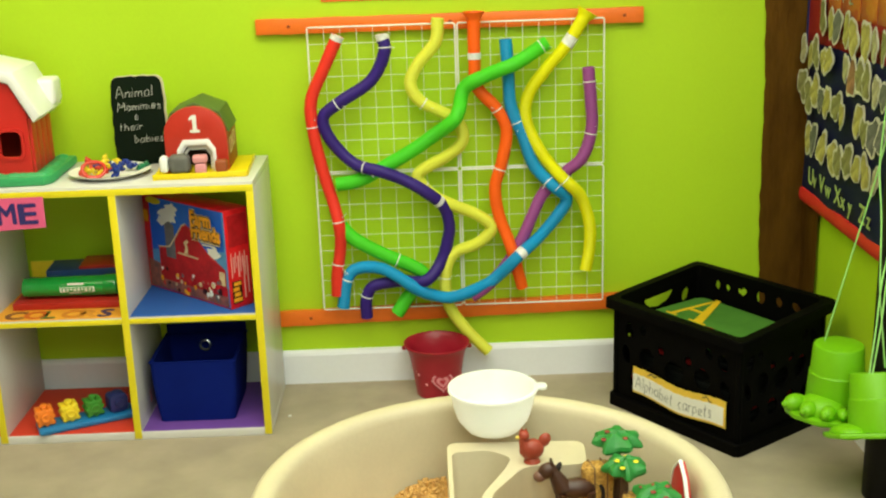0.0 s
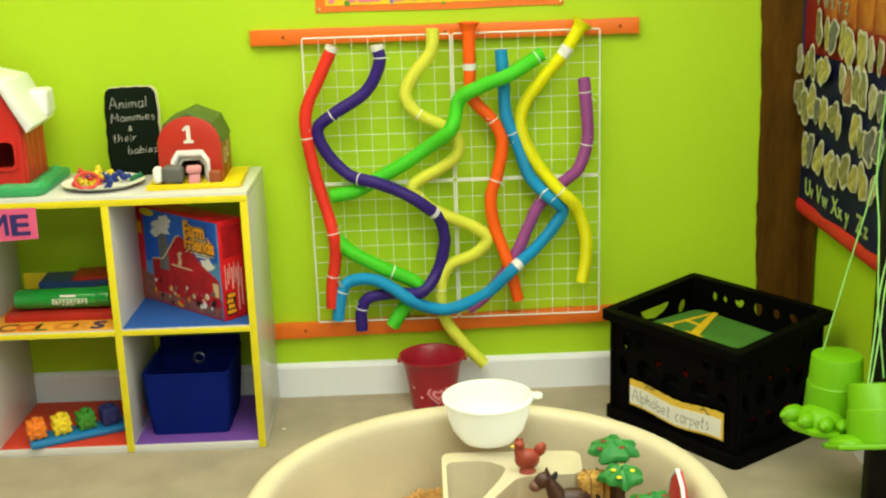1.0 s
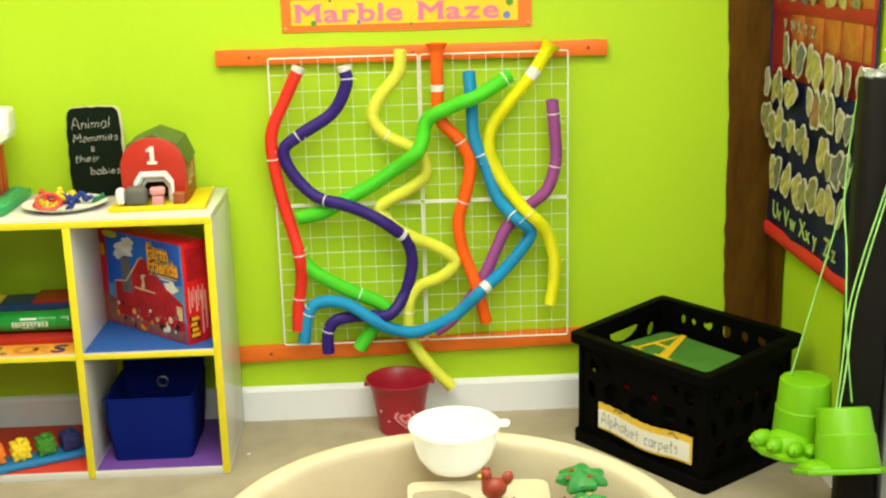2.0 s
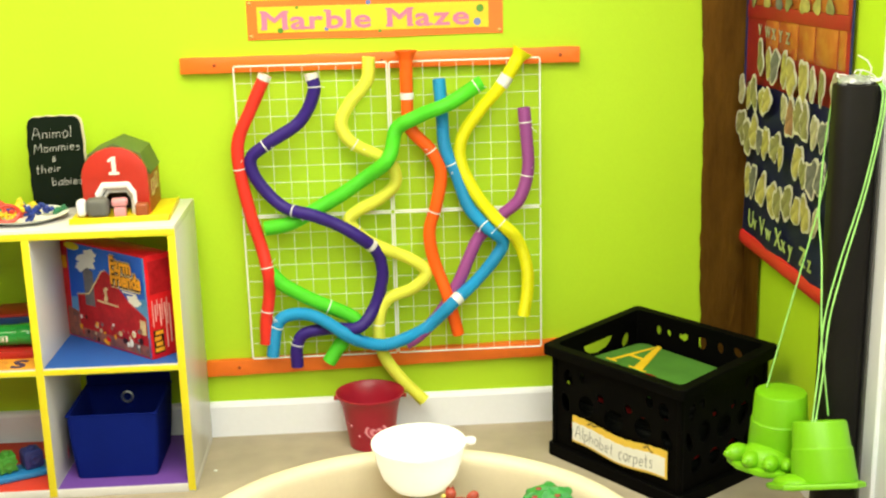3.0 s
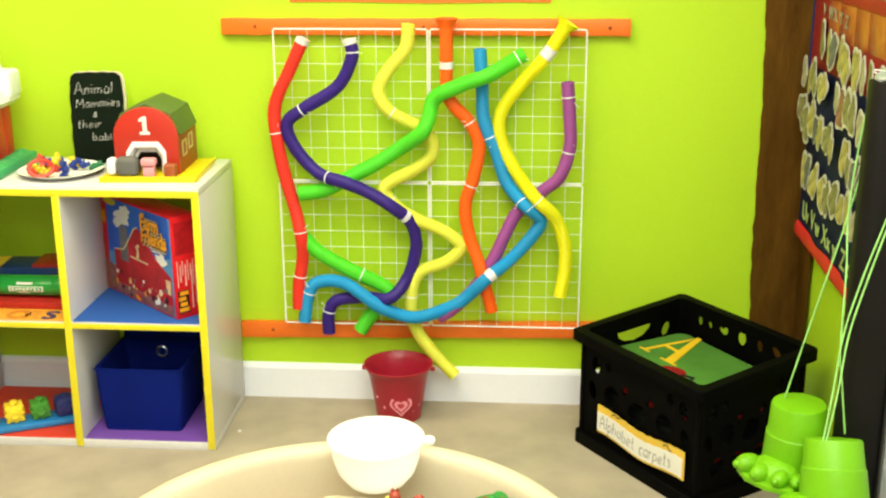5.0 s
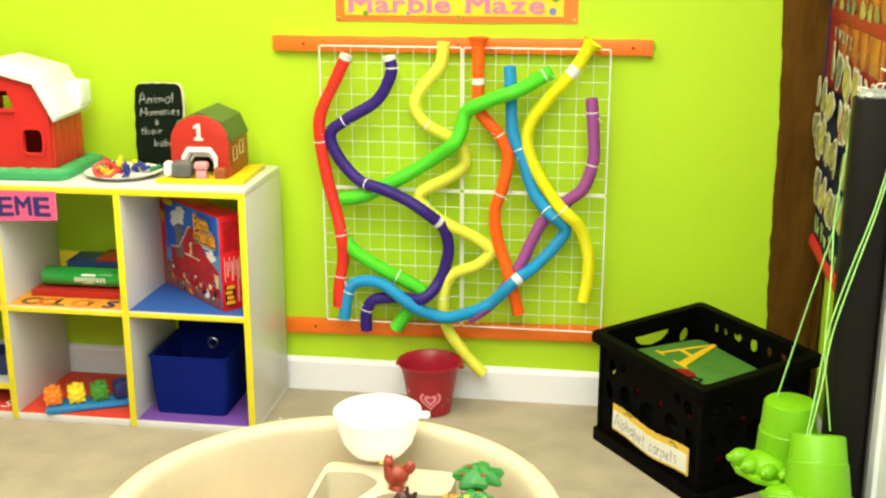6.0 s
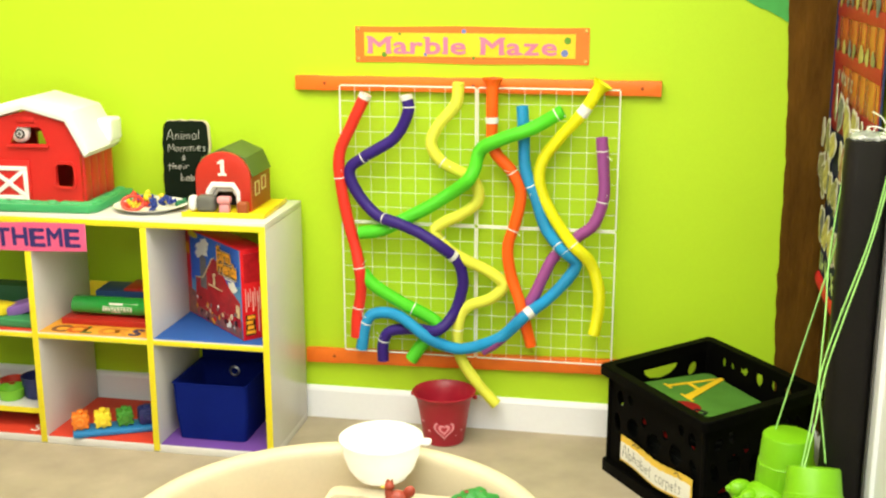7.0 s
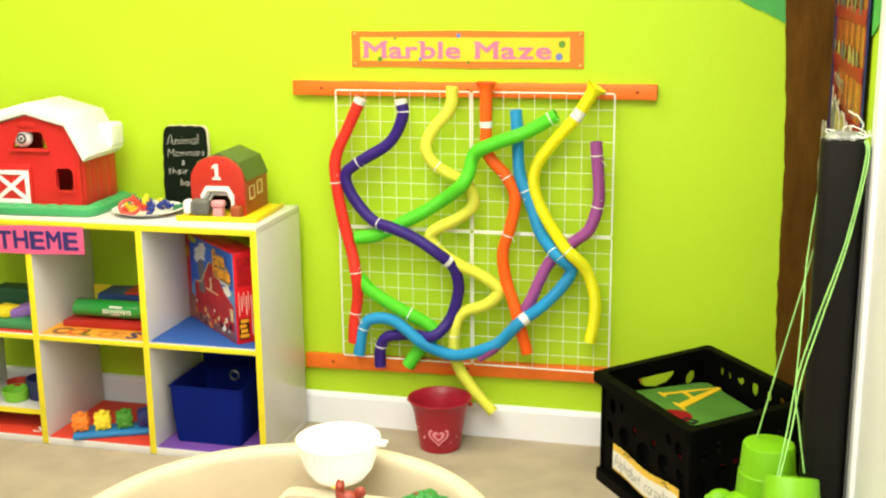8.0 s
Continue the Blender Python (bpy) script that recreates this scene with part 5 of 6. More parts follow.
def alphabet_carpets():
    """Carpet squares piled in the crate, the top one green with a yellow letter."""
    green = material("green_carpet_square", (0.085, 0.23, 0.035), 0.95, 0.25, 8, 500, 0.8, spec=0.1)
    yel = material("yellow_carpet_inlay", (0.75, 0.48, 0.02), 0.95, 0.15, 8, 500, 0.6, spec=0.1)
    red = material("red_carpet_inlay", (0.30, 0.012, 0.012), 0.95, 0.15, 8, 500, 0.6, spec=0.1)
    blk = material("black_carpet_inlay", (0.02, 0.02, 0.02), 0.95, 0.15, 8, 500, 0.6, spec=0.1)
    base = pose(0.957, 2.654, 0.0, 0, 0, -54.5)
    rnd = random.Random(11)
    # near-black tone: the crate's inner shade put into the stacked squares' colour
    dk = material("shaded_carpet_tone", (0.008, 0.009, 0.008), 0.95, 0.2, 8, 500, 0.6, spec=0.05)
    cols = [("black", dk), ("dark", dk), ("black", dk), ("dark", dk), ("red", red), ("black", dk), ("dark", dk)]
    for i in range(15):
        n, m = cols[i % 7]
        q = thing("carpet_square", base @ pose(rnd.uniform(-0.01, 0.01), rnd.uniform(-0.006, 0.006), 0.0148 + i * 0.0132, 0, 0, rnd.uniform(-2, 2)), f"{n} carpet square stacked in the crate", "carpet square", "carpet squares in the crate")
        part("square", bm_box(-0.160, -0.124, 0, 0.160, 0.124, 0.0125, 0.003), m, q)
    q = thing("carpet_square", base @ pose(-0.026, 0.000, 0.2135, 0, 0, -3) @ Matrix.Diagonal((0.80, 0.88, 1, 1)), "green carpet square with yellow letter A on the pile", "carpet square", "carpet squares in the crate")
    part("square", bm_prism([(sx * (0.176 - 0.03) + 0.03 * math.cos(a), sy * (0.136 - 0.03) + 0.03 * math.sin(a)) for sx, sy, a0 in ((1, 1, 0), (-1, 1, 90), (-1, -1, 180), (1, -1, 270)) for a in [math.radians(a0 + k * 18) for k in range(6)]], 0.013, 0.003, axis="z"), green, q)
    # a serif letter: thin left leg, thick right leg
    ax, az, lx, rx, foot = -0.125, 0.125, -0.142, -0.012, -0.045
    bm = bm_prism([(lx, foot), (lx + 0.013, foot), (ax + 0.002, az - 0.03), (ax - 0.006, az - 0.012)], 0.0016, axis="z")
    bm_prism([(rx - 0.034, foot), (rx, foot), (ax + 0.012, az), (ax - 0.008, az)], 0.0018, axis="z", bm=bm)
    bm_prism([(lx + 0.006, foot + 0.055), (rx - 0.058, foot + 0.055), (rx - 0.062, foot + 0.067), (lx + 0.008, foot + 0.067)], 0.0014, axis="z", bm=bm)
    bm_prism([(lx - 0.014, foot - 0.007), (lx + 0.028, foot - 0.007), (lx + 0.028, foot), (lx - 0.014, foot)], 0.0012, axis="z", bm=bm)
    bm_prism([(rx - 0.050, foot - 0.007), (rx + 0.016, foot - 0.007), (rx + 0.016, foot), (rx - 0.050, foot)], 0.0012, axis="z", bm=bm)
    part("letter", moved(bm, pose(0.018, 0.014, 0.0131)), yel, q, "yellow letter A", False)
    ap = part("apple", bm_lathe([(0, 0.0012), (0.050, 0.0012), (0.052, 0)], 24), red, q, "red apple inlay")
    ap.matrix_basis = pose(0.052, -0.088, 0.0136)
    frame_out = [(-0.022, -0.012), (0.022, -0.012), (0.018, 0.014), (-0.020, 0.012)]
    bk = part("outline", bm_prism(frame_out + [frame_out[0]] + [(x * 0.72, y * 0.6) for x, y in [frame_out[0]] + frame_out[:0:-1]], 0.002, axis="z"), blk, q, "black outline", False)
    bk.matrix_basis = pose(0.106, -0.066, 0.0152, 0, 0, 20)


alphabet_carpets()

# ---- the round sensory tub ----
TUB = (0.350, 1.567)
RIM = 0.393
CREAM = plastic("cream_tub_plastic", (0.58, 0.505, 0.355), 0.45, 0.08, bump=0.08)


def sensory_tub():
    ob = thing("sensory_tub", pose(TUB[0], TUB[1], 0), "round cream plastic sensory tub with moulded dividers", "sensory tub")
    R = 0.347
    prof = [(0, 0.06), (R - 0.09, 0.06), (R - 0.07, 0.075), (R - 0.035, RIM - 0.035), (R - 0.008, RIM - 0.03), (R, RIM - 0.022), (R - 0.0005, RIM - 0.010), (R - 0.004, RIM - 0.004), (R - 0.010, RIM - 0.0008), (R - 0.018, RIM), (R - 0.026, RIM - 0.001), (R - 0.032, RIM - 0.004), (R - 0.036, RIM - 0.009), (R - 0.039, RIM - 0.018), (R - 0.045, 0.34), (R - 0.058, 0.255), (R - 0.062, 0.240), (R - 0.070, 0.229), (R - 0.085, 0.225), (0, 0.225)]
    part("basin", bm_lathe(prof, 96), CREAM, ob)
    foot = [(0, 0), (0.20, 0), (0.215, 0.01), (0.20, 0.0598), (0, 0.0598)]
    part("foot", bm_lathe(foot, 48), CREAM, ob)
    # moulded island: a raised shelf with two scooped hollows, running forward from the far side
    def rounded(pts, r, n=6):
        out = []
        for i, p in enumerate(pts):
            a, b, c = Vector(pts[i - 1]), Vector(p), Vector(pts[(i + 1) % len(pts)])
            u, v = (a - b).normalized(), (c - b).normalized()
            for k in range(n + 1):
                t = k / n
                q = b + u * r * (1 - t) ** 2 + v * r * t ** 2
                out.append((q.x, q.y))
        return out
    isl = rounded([(-0.057, -0.27), (-0.057, 0.200), (0.163, 0.190), (0.158, 0.108), (0.06, 0.108), (0.004, 0.02), (0.0, -0.27)], 0.022)
    bm = bmesh.new()
    hol = rounded([(-0.050, -0.10), (-0.050, 0.165), (0.010, 0.168), (0.044, 0.140), (0.030, 0.100), (-0.010, 0.02), (-0.014, -0.10)], 0.015)
    edges = []
    loops = []
    for lp in (isl, hol):
        vs = [bm.verts.new((x, y, 0.368)) for x, y in lp]
        loops.append(vs)
        edges += [bm.edges.new((vs[i], vs[(i + 1) % len(vs)])) for i in range(len(vs))]
    bmesh.ops.triangle_fill(bm, use_beauty=True, edges=edges)
    def within(x, y, lp):
        inside, j = False, len(lp) - 1
        for i in range(len(lp)):
            if (lp[i][1] > y) != (lp[j][1] > y) and x < (lp[j][0] - lp[i][0]) * (y - lp[i][1]) / (lp[j][1] - lp[i][1]) + lp[i][0]:
                inside = not inside
            j = i
        return inside
    bmesh.ops.delete(bm, geom=[f for f in bm.faces if any(within(f.calc_center_median().x, f.calc_center_median().y, lp) for lp in (hol,))], context="FACES")
    for vs, depth, shrink in ((loops[0], 0.2245, 1.02), (loops[1], 0.272, 0.92)):
        c = sum((v.co for v in vs), Vector()) / len(vs)
        edge = [bm.verts.new((c.x + (v.co.x - c.x) * (1 + (shrink - 1) * 0.12), c.y + (v.co.y - c.y) * (1 + (shrink - 1) * 0.12), 0.362)) for v in vs]
        low = [bm.verts.new((c.x + (v.co.x - c.x) * shrink, c.y + (v.co.y - c.y) * shrink, depth)) for v in vs]
        for i in range(len(vs)):
            j = (i + 1) % len(vs)
            bm.faces.new((vs[i], vs[j], edge[j], edge[i]))
            bm.faces.new((edge[i], edge[j], low[j], low[i]))
        if vs is not loops[0]:
            bm.faces.new(low)
    bmesh.ops.recalc_face_normals(bm, faces=bm.faces[:])
    part("island", bm, CREAM, ob, "raised island with a hollow")
    return ob


sensory_tub()


def grain():
    """Loose corn kernels on the tub's floor."""
    gold = material("corn_kernel", (0.62, 0.38, 0.12), 0.5, 0.45, 60, 300, 0.3, second=(0.44, 0.23, 0.06))
    rnd = random.Random(9)
    def high(x, y):
        """The corn's surface over the tub's floor: a heap on one side of the island, a bed on the other."""
        if x < -0.03:
            return 0.002 + 0.042 * math.exp(-((x + 0.085) ** 2) / 0.0075 - ((y - 0.25) ** 2) / 0.014) + 0.003 * noise.noise((x * 30, y * 30, 0))
        return 0.0205 + 0.002 * noise.noise((x * 30, y * 30, 0)) + 0.010 * math.exp(-((x - 0.15) ** 2 + (y - 0.05) ** 2) / 0.003)
    bm = bmesh.new()
    rings = []
    for i in range(1, 25):
        r = 0.272 * i / 24
        rings.append([bm.verts.new((r * math.cos(k * math.pi / 40), r * math.sin(k * math.pi / 40), high(r * math.cos(k * math.pi / 40), r * math.sin(k * math.pi / 40)))) for k in range(80)])
    rings.append([bm.verts.new((1.045 * v.co.x, 1.045 * v.co.y, high(v.co.x, v.co.y) * 0.9 + 0.0015)) for v in rings[-1]])
    for p, q in zip(rings, rings[1:]):
        for k in range(80):
            bm.faces.new((p[k], p[(k + 1) % 80], q[(k + 1) % 80], q[k]))
    base = [(1, 0, 0), (-1, 0, 0), (0, 1, 0), (0, -1, 0), (0, 0, 1), (0, 0, -1)]
    tri = [(0, 2, 4), (2, 1, 4), (1, 3, 4), (3, 0, 4), (2, 0, 5), (1, 2, 5), (3, 1, 5), (0, 3, 5)]
    verts, faces = [], []
    for k in range(16000):
        a, r = rnd.uniform(0, 6.2832), 0.284 * math.sqrt(rnd.uniform(0, 1))
        x, y = r * math.cos(a), r * math.sin(a)
        if (-0.062 < x < 0.006 and y < 0.205) or (-0.062 < x < 0.168 and 0.10 < y < 0.205) or (x < -0.05 and high(x, y) < 0.010):
            continue
        c = Vector((x, y, high(x, y) + rnd.uniform(-0.001, 0.003)))
        e = Euler((rnd.uniform(0, 6), rnd.uniform(0, 6), rnd.uniform(0, 6))).to_matrix()
        n0 = len(verts)
        for q in base:
            verts.append(c + e @ Vector((q[0] * 0.0044, q[1] * 0.0034, q[2] * 0.0024)))
        faces += [tuple(n0 + i for i in f) for f in tri]
    me = bpy.data.meshes.new("corn_kernels")
    me.from_pydata([tuple(v) for v in verts], [], faces)
    bm.from_mesh(me)
    ob = part("corn_kernels", bm, gold, None, "", False)
    ob.matrix_basis = pose(TUB[0], TUB[1], 0.2255)
    tagged(ob, "loose golden corn kernels spread over the tub's floor", "corn", "", "stuff")


grain()


def bowl():
    white = plastic("white_bowl_plastic", (0.92, 0.94, 0.98), 0.35, 0.02)
    sub = white.node_tree.nodes["Principled BSDF"]
    sub.inputs["Subsurface Weight"].default_value, sub.inputs["Subsurface Scale"].default_value = 0.6, 0.04
    sub.inputs["Subsurface Radius"].default_value = (1, 1, 1)
    ob = thing("bowl", pose(0.371, 1.801, 0.3715), "white plastic bowl with a stub handle on the tub's divider", "bowl")
    prof = [(0, 0.0), (0.030, 0.0), (0.044, 0.006), (0.058, 0.024), (0.066, 0.048), (0.069, 0.071), (0.073, 0.073), (0.073, 0.078), (0.068, 0.079), (0.0655, 0.072), (0.062, 0.048), (0.054, 0.026), (0.040, 0.010), (0, 0.006)]
    part("body", bm_lathe(prof, 64), white, ob)
    h = [(0.066, -0.016), (0.074, -0.010), (0.081, -0.011), (0.087, -0.008), (0.089, 0.0), (0.087, 0.008), (0.081, 0.011), (0.074, 0.010), (0.066, 0.016)]
    part("handle", moved(bm_prism(h, 0.007, 0.002, axis="z"), pose(0, 0, 0.0715)), white, ob)


bowl()


def hen():
    red = plastic("rust_hen_plastic", (0.32, 0.045, 0.022), 0.45)
    beak = plastic("yellow_beak", (0.8, 0.6, 0.1), 0.4)
    ob = thing("toy_hen", pose(0.424, 1.690, 0.3685, 0, 0, 8) @ Matrix.Scale(0.95, 4), "rust red plastic toy hen in the tub", "toy animal")
    part("body", bm_ball(0, 0, 0.022, 0.021, 0.014, 0.018), red, ob)
    n = part("neck", bm_tube(spline([(-0.010, 0, 0.026), (-0.014, 0, 0.038), (-0.013, 0, 0.046)], 0.003), lambda i: 0.011 - 0.0008 * i, 10), red, ob)
    part("head", bm_ball(-0.013, 0, 0.047, 0.009), red, n)
    part("comb", bm_prism([(-0.020, 0.053), (-0.016, 0.060), (-0.012, 0.055), (-0.008, 0.059), (-0.006, 0.052)], 0.004), red, n)
    part("beak", bm_ball(-0.023, 0, 0.045, 0.005, 0.003, 0.003, u=8, v=6), beak, n, "yellow beak")
    part("tail", bm_ball(0.021, 0, 0.036, 0.010, 0.007, 0.013, turn=pose(0, 0, 0, 0, 30, 0)), red, ob)
    part("foot", bm_lathe([(0, 0.008), (0.010, 0.008), (0.014, 0.0), (0, 0)], 16), red, ob)


hen()


def horse():
    brown = plastic("dark_brown_horse_plastic", (0.055, 0.020, 0.012), 0.4)
    mane = plastic("black_mane", (0.015, 0.01, 0.01), 0.6)
    ob = thing("toy_horse", pose(0.486, 1.646, 0.301, 0, 0, 4) @ Matrix.Scale(0.92, 4), "dark brown plastic toy horse standing in corn", "toy animal")
    part("body", bm_ball(0, 0, 0.045, 0.036, 0.017, 0.018), brown, ob)
    nk = part("neck", bm_tube(spline([(-0.022, 0, 0.048), (-0.032, 0, 0.068), (-0.040, 0, 0.084)], 0.004), lambda i: 0.017 - 0.0009 * i, 12), brown, ob)
    part("head", bm_ball(-0.048, 0, 0.081, 0.017, 0.012, 0.013, turn=pose(0, 0, 0, 0, -35, 0)), brown, nk)
    part("muzzle", bm_ball(-0.060, 0, 0.072, 0.011, 0.0105, 0.010), plastic("pink_brown_muzzle", (0.16, 0.075, 0.055), 0.3), nk, "pinkish brown muzzle")
    for s in (-1, 1):
        part("ear", bm_ball(-0.040, s * 0.006, 0.095, 0.003, 0.002, 0.006, u=8, v=6), brown, nk)
    part("mane", bm_ball(-0.032, 0, 0.080, 0.006, 0.004, 0.017, turn=pose(0, 0, 0, 0, 28, 0)), mane, nk)
    for sx in (-1, 1):
        for sy in (-1, 1):
            part("leg", bm_tube([Vector((sx * 0.024, sy * 0.009, 0.042)), Vector((sx * 0.026, sy * 0.009, 0.018)), Vector((sx * 0.025, sy * 0.009, -0.001))], lambda i: (0.009, 0.006, 0.0065)[i], 10), brown, ob)
    part("tail", bm_tube(spline([(0.034, 0, 0.052), (0.045, 0, 0.042), (0.046, 0, 0.020)], 0.004), lambda i: 0.005, 8), mane, ob)


horse()


def toy_tree(x, y, z, h, r0, rot, fruit=(0.25, 0.03, 0.02)):
    """A moulded tree: a brown trunk and a flat star of lobes with apples."""
    green = plastic("green_toy_foliage", (0.028, 0.24, 0.04), 0.5, 0.25)
    red = plastic("apple_dots", fruit, 0.5)
    trunk = plastic("brown_toy_trunk", (0.10, 0.055, 0.03), 0.6)
    ob = thing("toy_tree", pose(x, y, z, 0, 0, rot), "green plastic toy apple tree with small apples", "toy tree", "toy trees in the tub")
    part("trunk", bm_tube([Vector((0, 0, 0)), Vector((0, 0, h * 0.5)), Vector((0, 0, h * 0.92))], lambda i: (0.011, 0.008, 0.005)[i], 10), trunk, ob)
    bm = bmesh.new()
    n, rings = 40, []
    for q, dz in ((0.0, 0.0), (0.35, -0.001), (0.7, -0.005), (0.95, -0.012), (1.0, -0.018), (0.9, -0.022), (0.5, -0.018), (0.0, -0.014)):
        ring = []
        for k in range(n):
            a = 2 * math.pi * k / n
            lobe = 1 + (0.17 * math.cos(7 * a + x * 50) + 0.06 * math.cos(11 * a)) * min(1, q * 1.3)
            ring.append(bm.verts.new((r0 * q * lobe * math.cos(a), r0 * q * lobe * math.sin(a), h + dz + 0.003 * math.sin(3 * a + q * 5))))
        rings.append(ring)
    for a, b in zip(rings, rings[1:]):
        for k in range(n):
            bm.faces.new((a[k], a[(k + 1) % n], b[(k + 1) % n], b[k]))
    bmesh.ops.remove_doubles(bm, verts=bm.verts[:], dist=0.0002)
    bmesh.ops.recalc_face_normals(bm, faces=bm.faces[:])
    c = part("crown", bm, green, ob, "lobed green crown")
    for k in range(5):
        a, r = k * 2.4 + 0.4, r0 * 0.8 * math.sqrt((k + 0.5) / 5)
        part("apple", bm_ball(r * math.cos(a), r * math.sin(a), h - 0.0005 - 0.009 * (r / r0) ** 2, 0.0045, 0.0045, 0.0016, u=10, v=6), red, c)


toy_tree(0.555, 1.682, 0.2455, 0.172, 0.036, 0)
toy_tree(0.557, 1.626, 0.2455, 0.155, 0.030, 40, (0.75, 0.65, 0.02))
toy_tree(0.592, 1.560, 0.2455, 0.141, 0.032, 80)


def hay_bale(x, y, z, rot, tall):
    hay = material("hay", (0.66, 0.40, 0.09), 0.9, 0.5, 220, 500, 1.0, second=(0.34, 0.16, 0.03))
    ob = thing("hay_bale", pose(x, y, z, 0, 0, rot), "small golden toy hay bale in the tub", "hay bale", "hay bales in the tub")
    bm = bm_box(-0.022, -0.017, 0.001, 0.022, 0.017, 0.036 * tall, 0.007)
    bmesh.ops.subdivide_edges(bm, edges=bm.edges[:], cuts=5, use_grid_fill=True)
    for v in bm.verts:
        if v.co.z > 0.004:
            v.co += 0.0035 * Vector((noise.noise(v.co * 190), noise.noise(v.co * 190 + Vector((9, 0, 0))), noise.noise(v.co * 190 + Vector((0, 9, 0)))))
    part("bale", bm, hay, ob, "", False)
    string = plastic("brown_string", (0.22, 0.12, 0.05), 0.8)
    for sx in (-0.010, 0.010):
        loop = [Vector((sx, a * 0.0175, 0.018 * tall + b * 0.0182 * tall)) for a, b in ((-1, -0.9), (1, -0.9), (1, 1), (-1, 1), (-1, -0.9))]
        part("string", bm_tube(loop, 0.0012, 6, cap=False), string, ob)


hay_bale(0.522, 1.662, 0.248, 10, 3.5)
hay_bale(0.574, 1.603, 0.248, 40, 2.9)
hay_bale(0.534, 1.577, 0.248, 0, 2.0)


def little_barn():
    red = plastic("red_little_barn", (0.55, 0.03, 0.03), 0.4)
    ob = thing("toy_farmhouse", pose(0.632, 1.597, 0.248, 0, 0, -80) @ Matrix.Scale(0.98, 4), "red and white toy barn front standing in the tub", "toy barn")
    out = [(-0.030, 0), (0.030, 0), (0.030, 0.105), (0.018, 0.140), (0.0, 0.160), (-0.018, 0.140), (-0.030, 0.105)]
    part("wall", bm_prism(out, 0.010, 0.001), red, ob)
    inner = [(x * 1.0, z) for x, z in out[2:]]
    outer = [(x * 1.12, z + 0.004) for x, z in out[2:]]
    part("roof_edge", moved(bm_prism(outer + inner[::-1], 0.006, 0.001), pose(0, -0.001, 0)), WHITE_TOY, ob, "white roof edge")
    part("door", bm_box(-0.014, -0.002, 0.022, 0.014, -0.0004, 0.06), plastic("dark_red_door", (0.28, 0.012, 0.014), 0.4), ob, "dark red door")


little_barn()


# ---- stilts, post and cords ----
LIME_PLASTIC = plastic("lime_green_plastic", (0.175, 0.46, 0.007), 0.42, 0.08, spec=0.35)
CORD = material("pale_green_cord", (0.36, 0.72, 0.20), 0.7, 0.15, 40, 300, 0.2)


def foot_stilt(x, y, z, rot, toes, tall=1.0, lean=0.0):
    ob = thing("foot_stilt", pose(x, y, z, lean, 0, 0) @ pose(0, 0, 0, 0, 0, rot) @ Matrix.Diagonal((1, 1, tall, 1)), "lime green plastic foot-shaped bucket stilt hanging by cords", "stilt", "pair of foot stilts")
    part("cup", bm_lathe([(0, 0.0), (0.060, 0.0), (0.0605, 0.004), (0.056, 0.070), (0.0545, 0.0715), (0.0535, 0.075), (0.050, 0.125), (0.048, 0.1285), (0.044, 0.130), (0, 0.130)], 44), LIME_PLASTIC, ob)
    sole = [(-0.066, 0.045), (-0.070, -0.04), (-0.064, -0.085), (-0.03, -0.104), (0.02, -0.104), (0.058, -0.085), (0.068, -0.04), (0.066, 0.045), (0.04, 0.066), (-0.04, 0.066)]
    part("sole", moved(bm_prism(sole, 0.012, 0.003, axis="z"), pose(0, 0, -0.0125)), LIME_PLASTIC, ob)
    if toes:
        part("instep", bm_ball(0, -0.050, 0.0, 0.052, 0.042, 0.034, u=20, v=12), LIME_PLASTIC, ob)
    else:
        part("heel", bm_ball(0, -0.056, 0.0, 0.050, 0.040, 0.019, u=20, v=12), LIME_PLASTIC, ob)
    for tx, ty, r, turn in ((-0.046, -0.088, 0.019, -18), (-0.008, -0.098, 0.017, 0), (0.030, -0.090, 0.016, 14), (0.055, -0.074, 0.013, 26)) if toes else ():
        bm = bm_ball(0, 0, 0, r, r * 1.4, r, u=16, v=10)
        bm_ball(0, -r * 1.27, 0.002, r * 0.42, r * 0.42, r * 0.42, bm, 10, 8)
        part("toe", moved(bm, pose(tx, ty + 0.012, 0.010, 0, 0, turn)), LIME_PLASTIC, ob)
    return ob


foot_stilt(1.100, 2.243, 0.196, -50, True)
foot_stilt(1.140, 2.103, 0.197, -100, False, 0.87, -22)


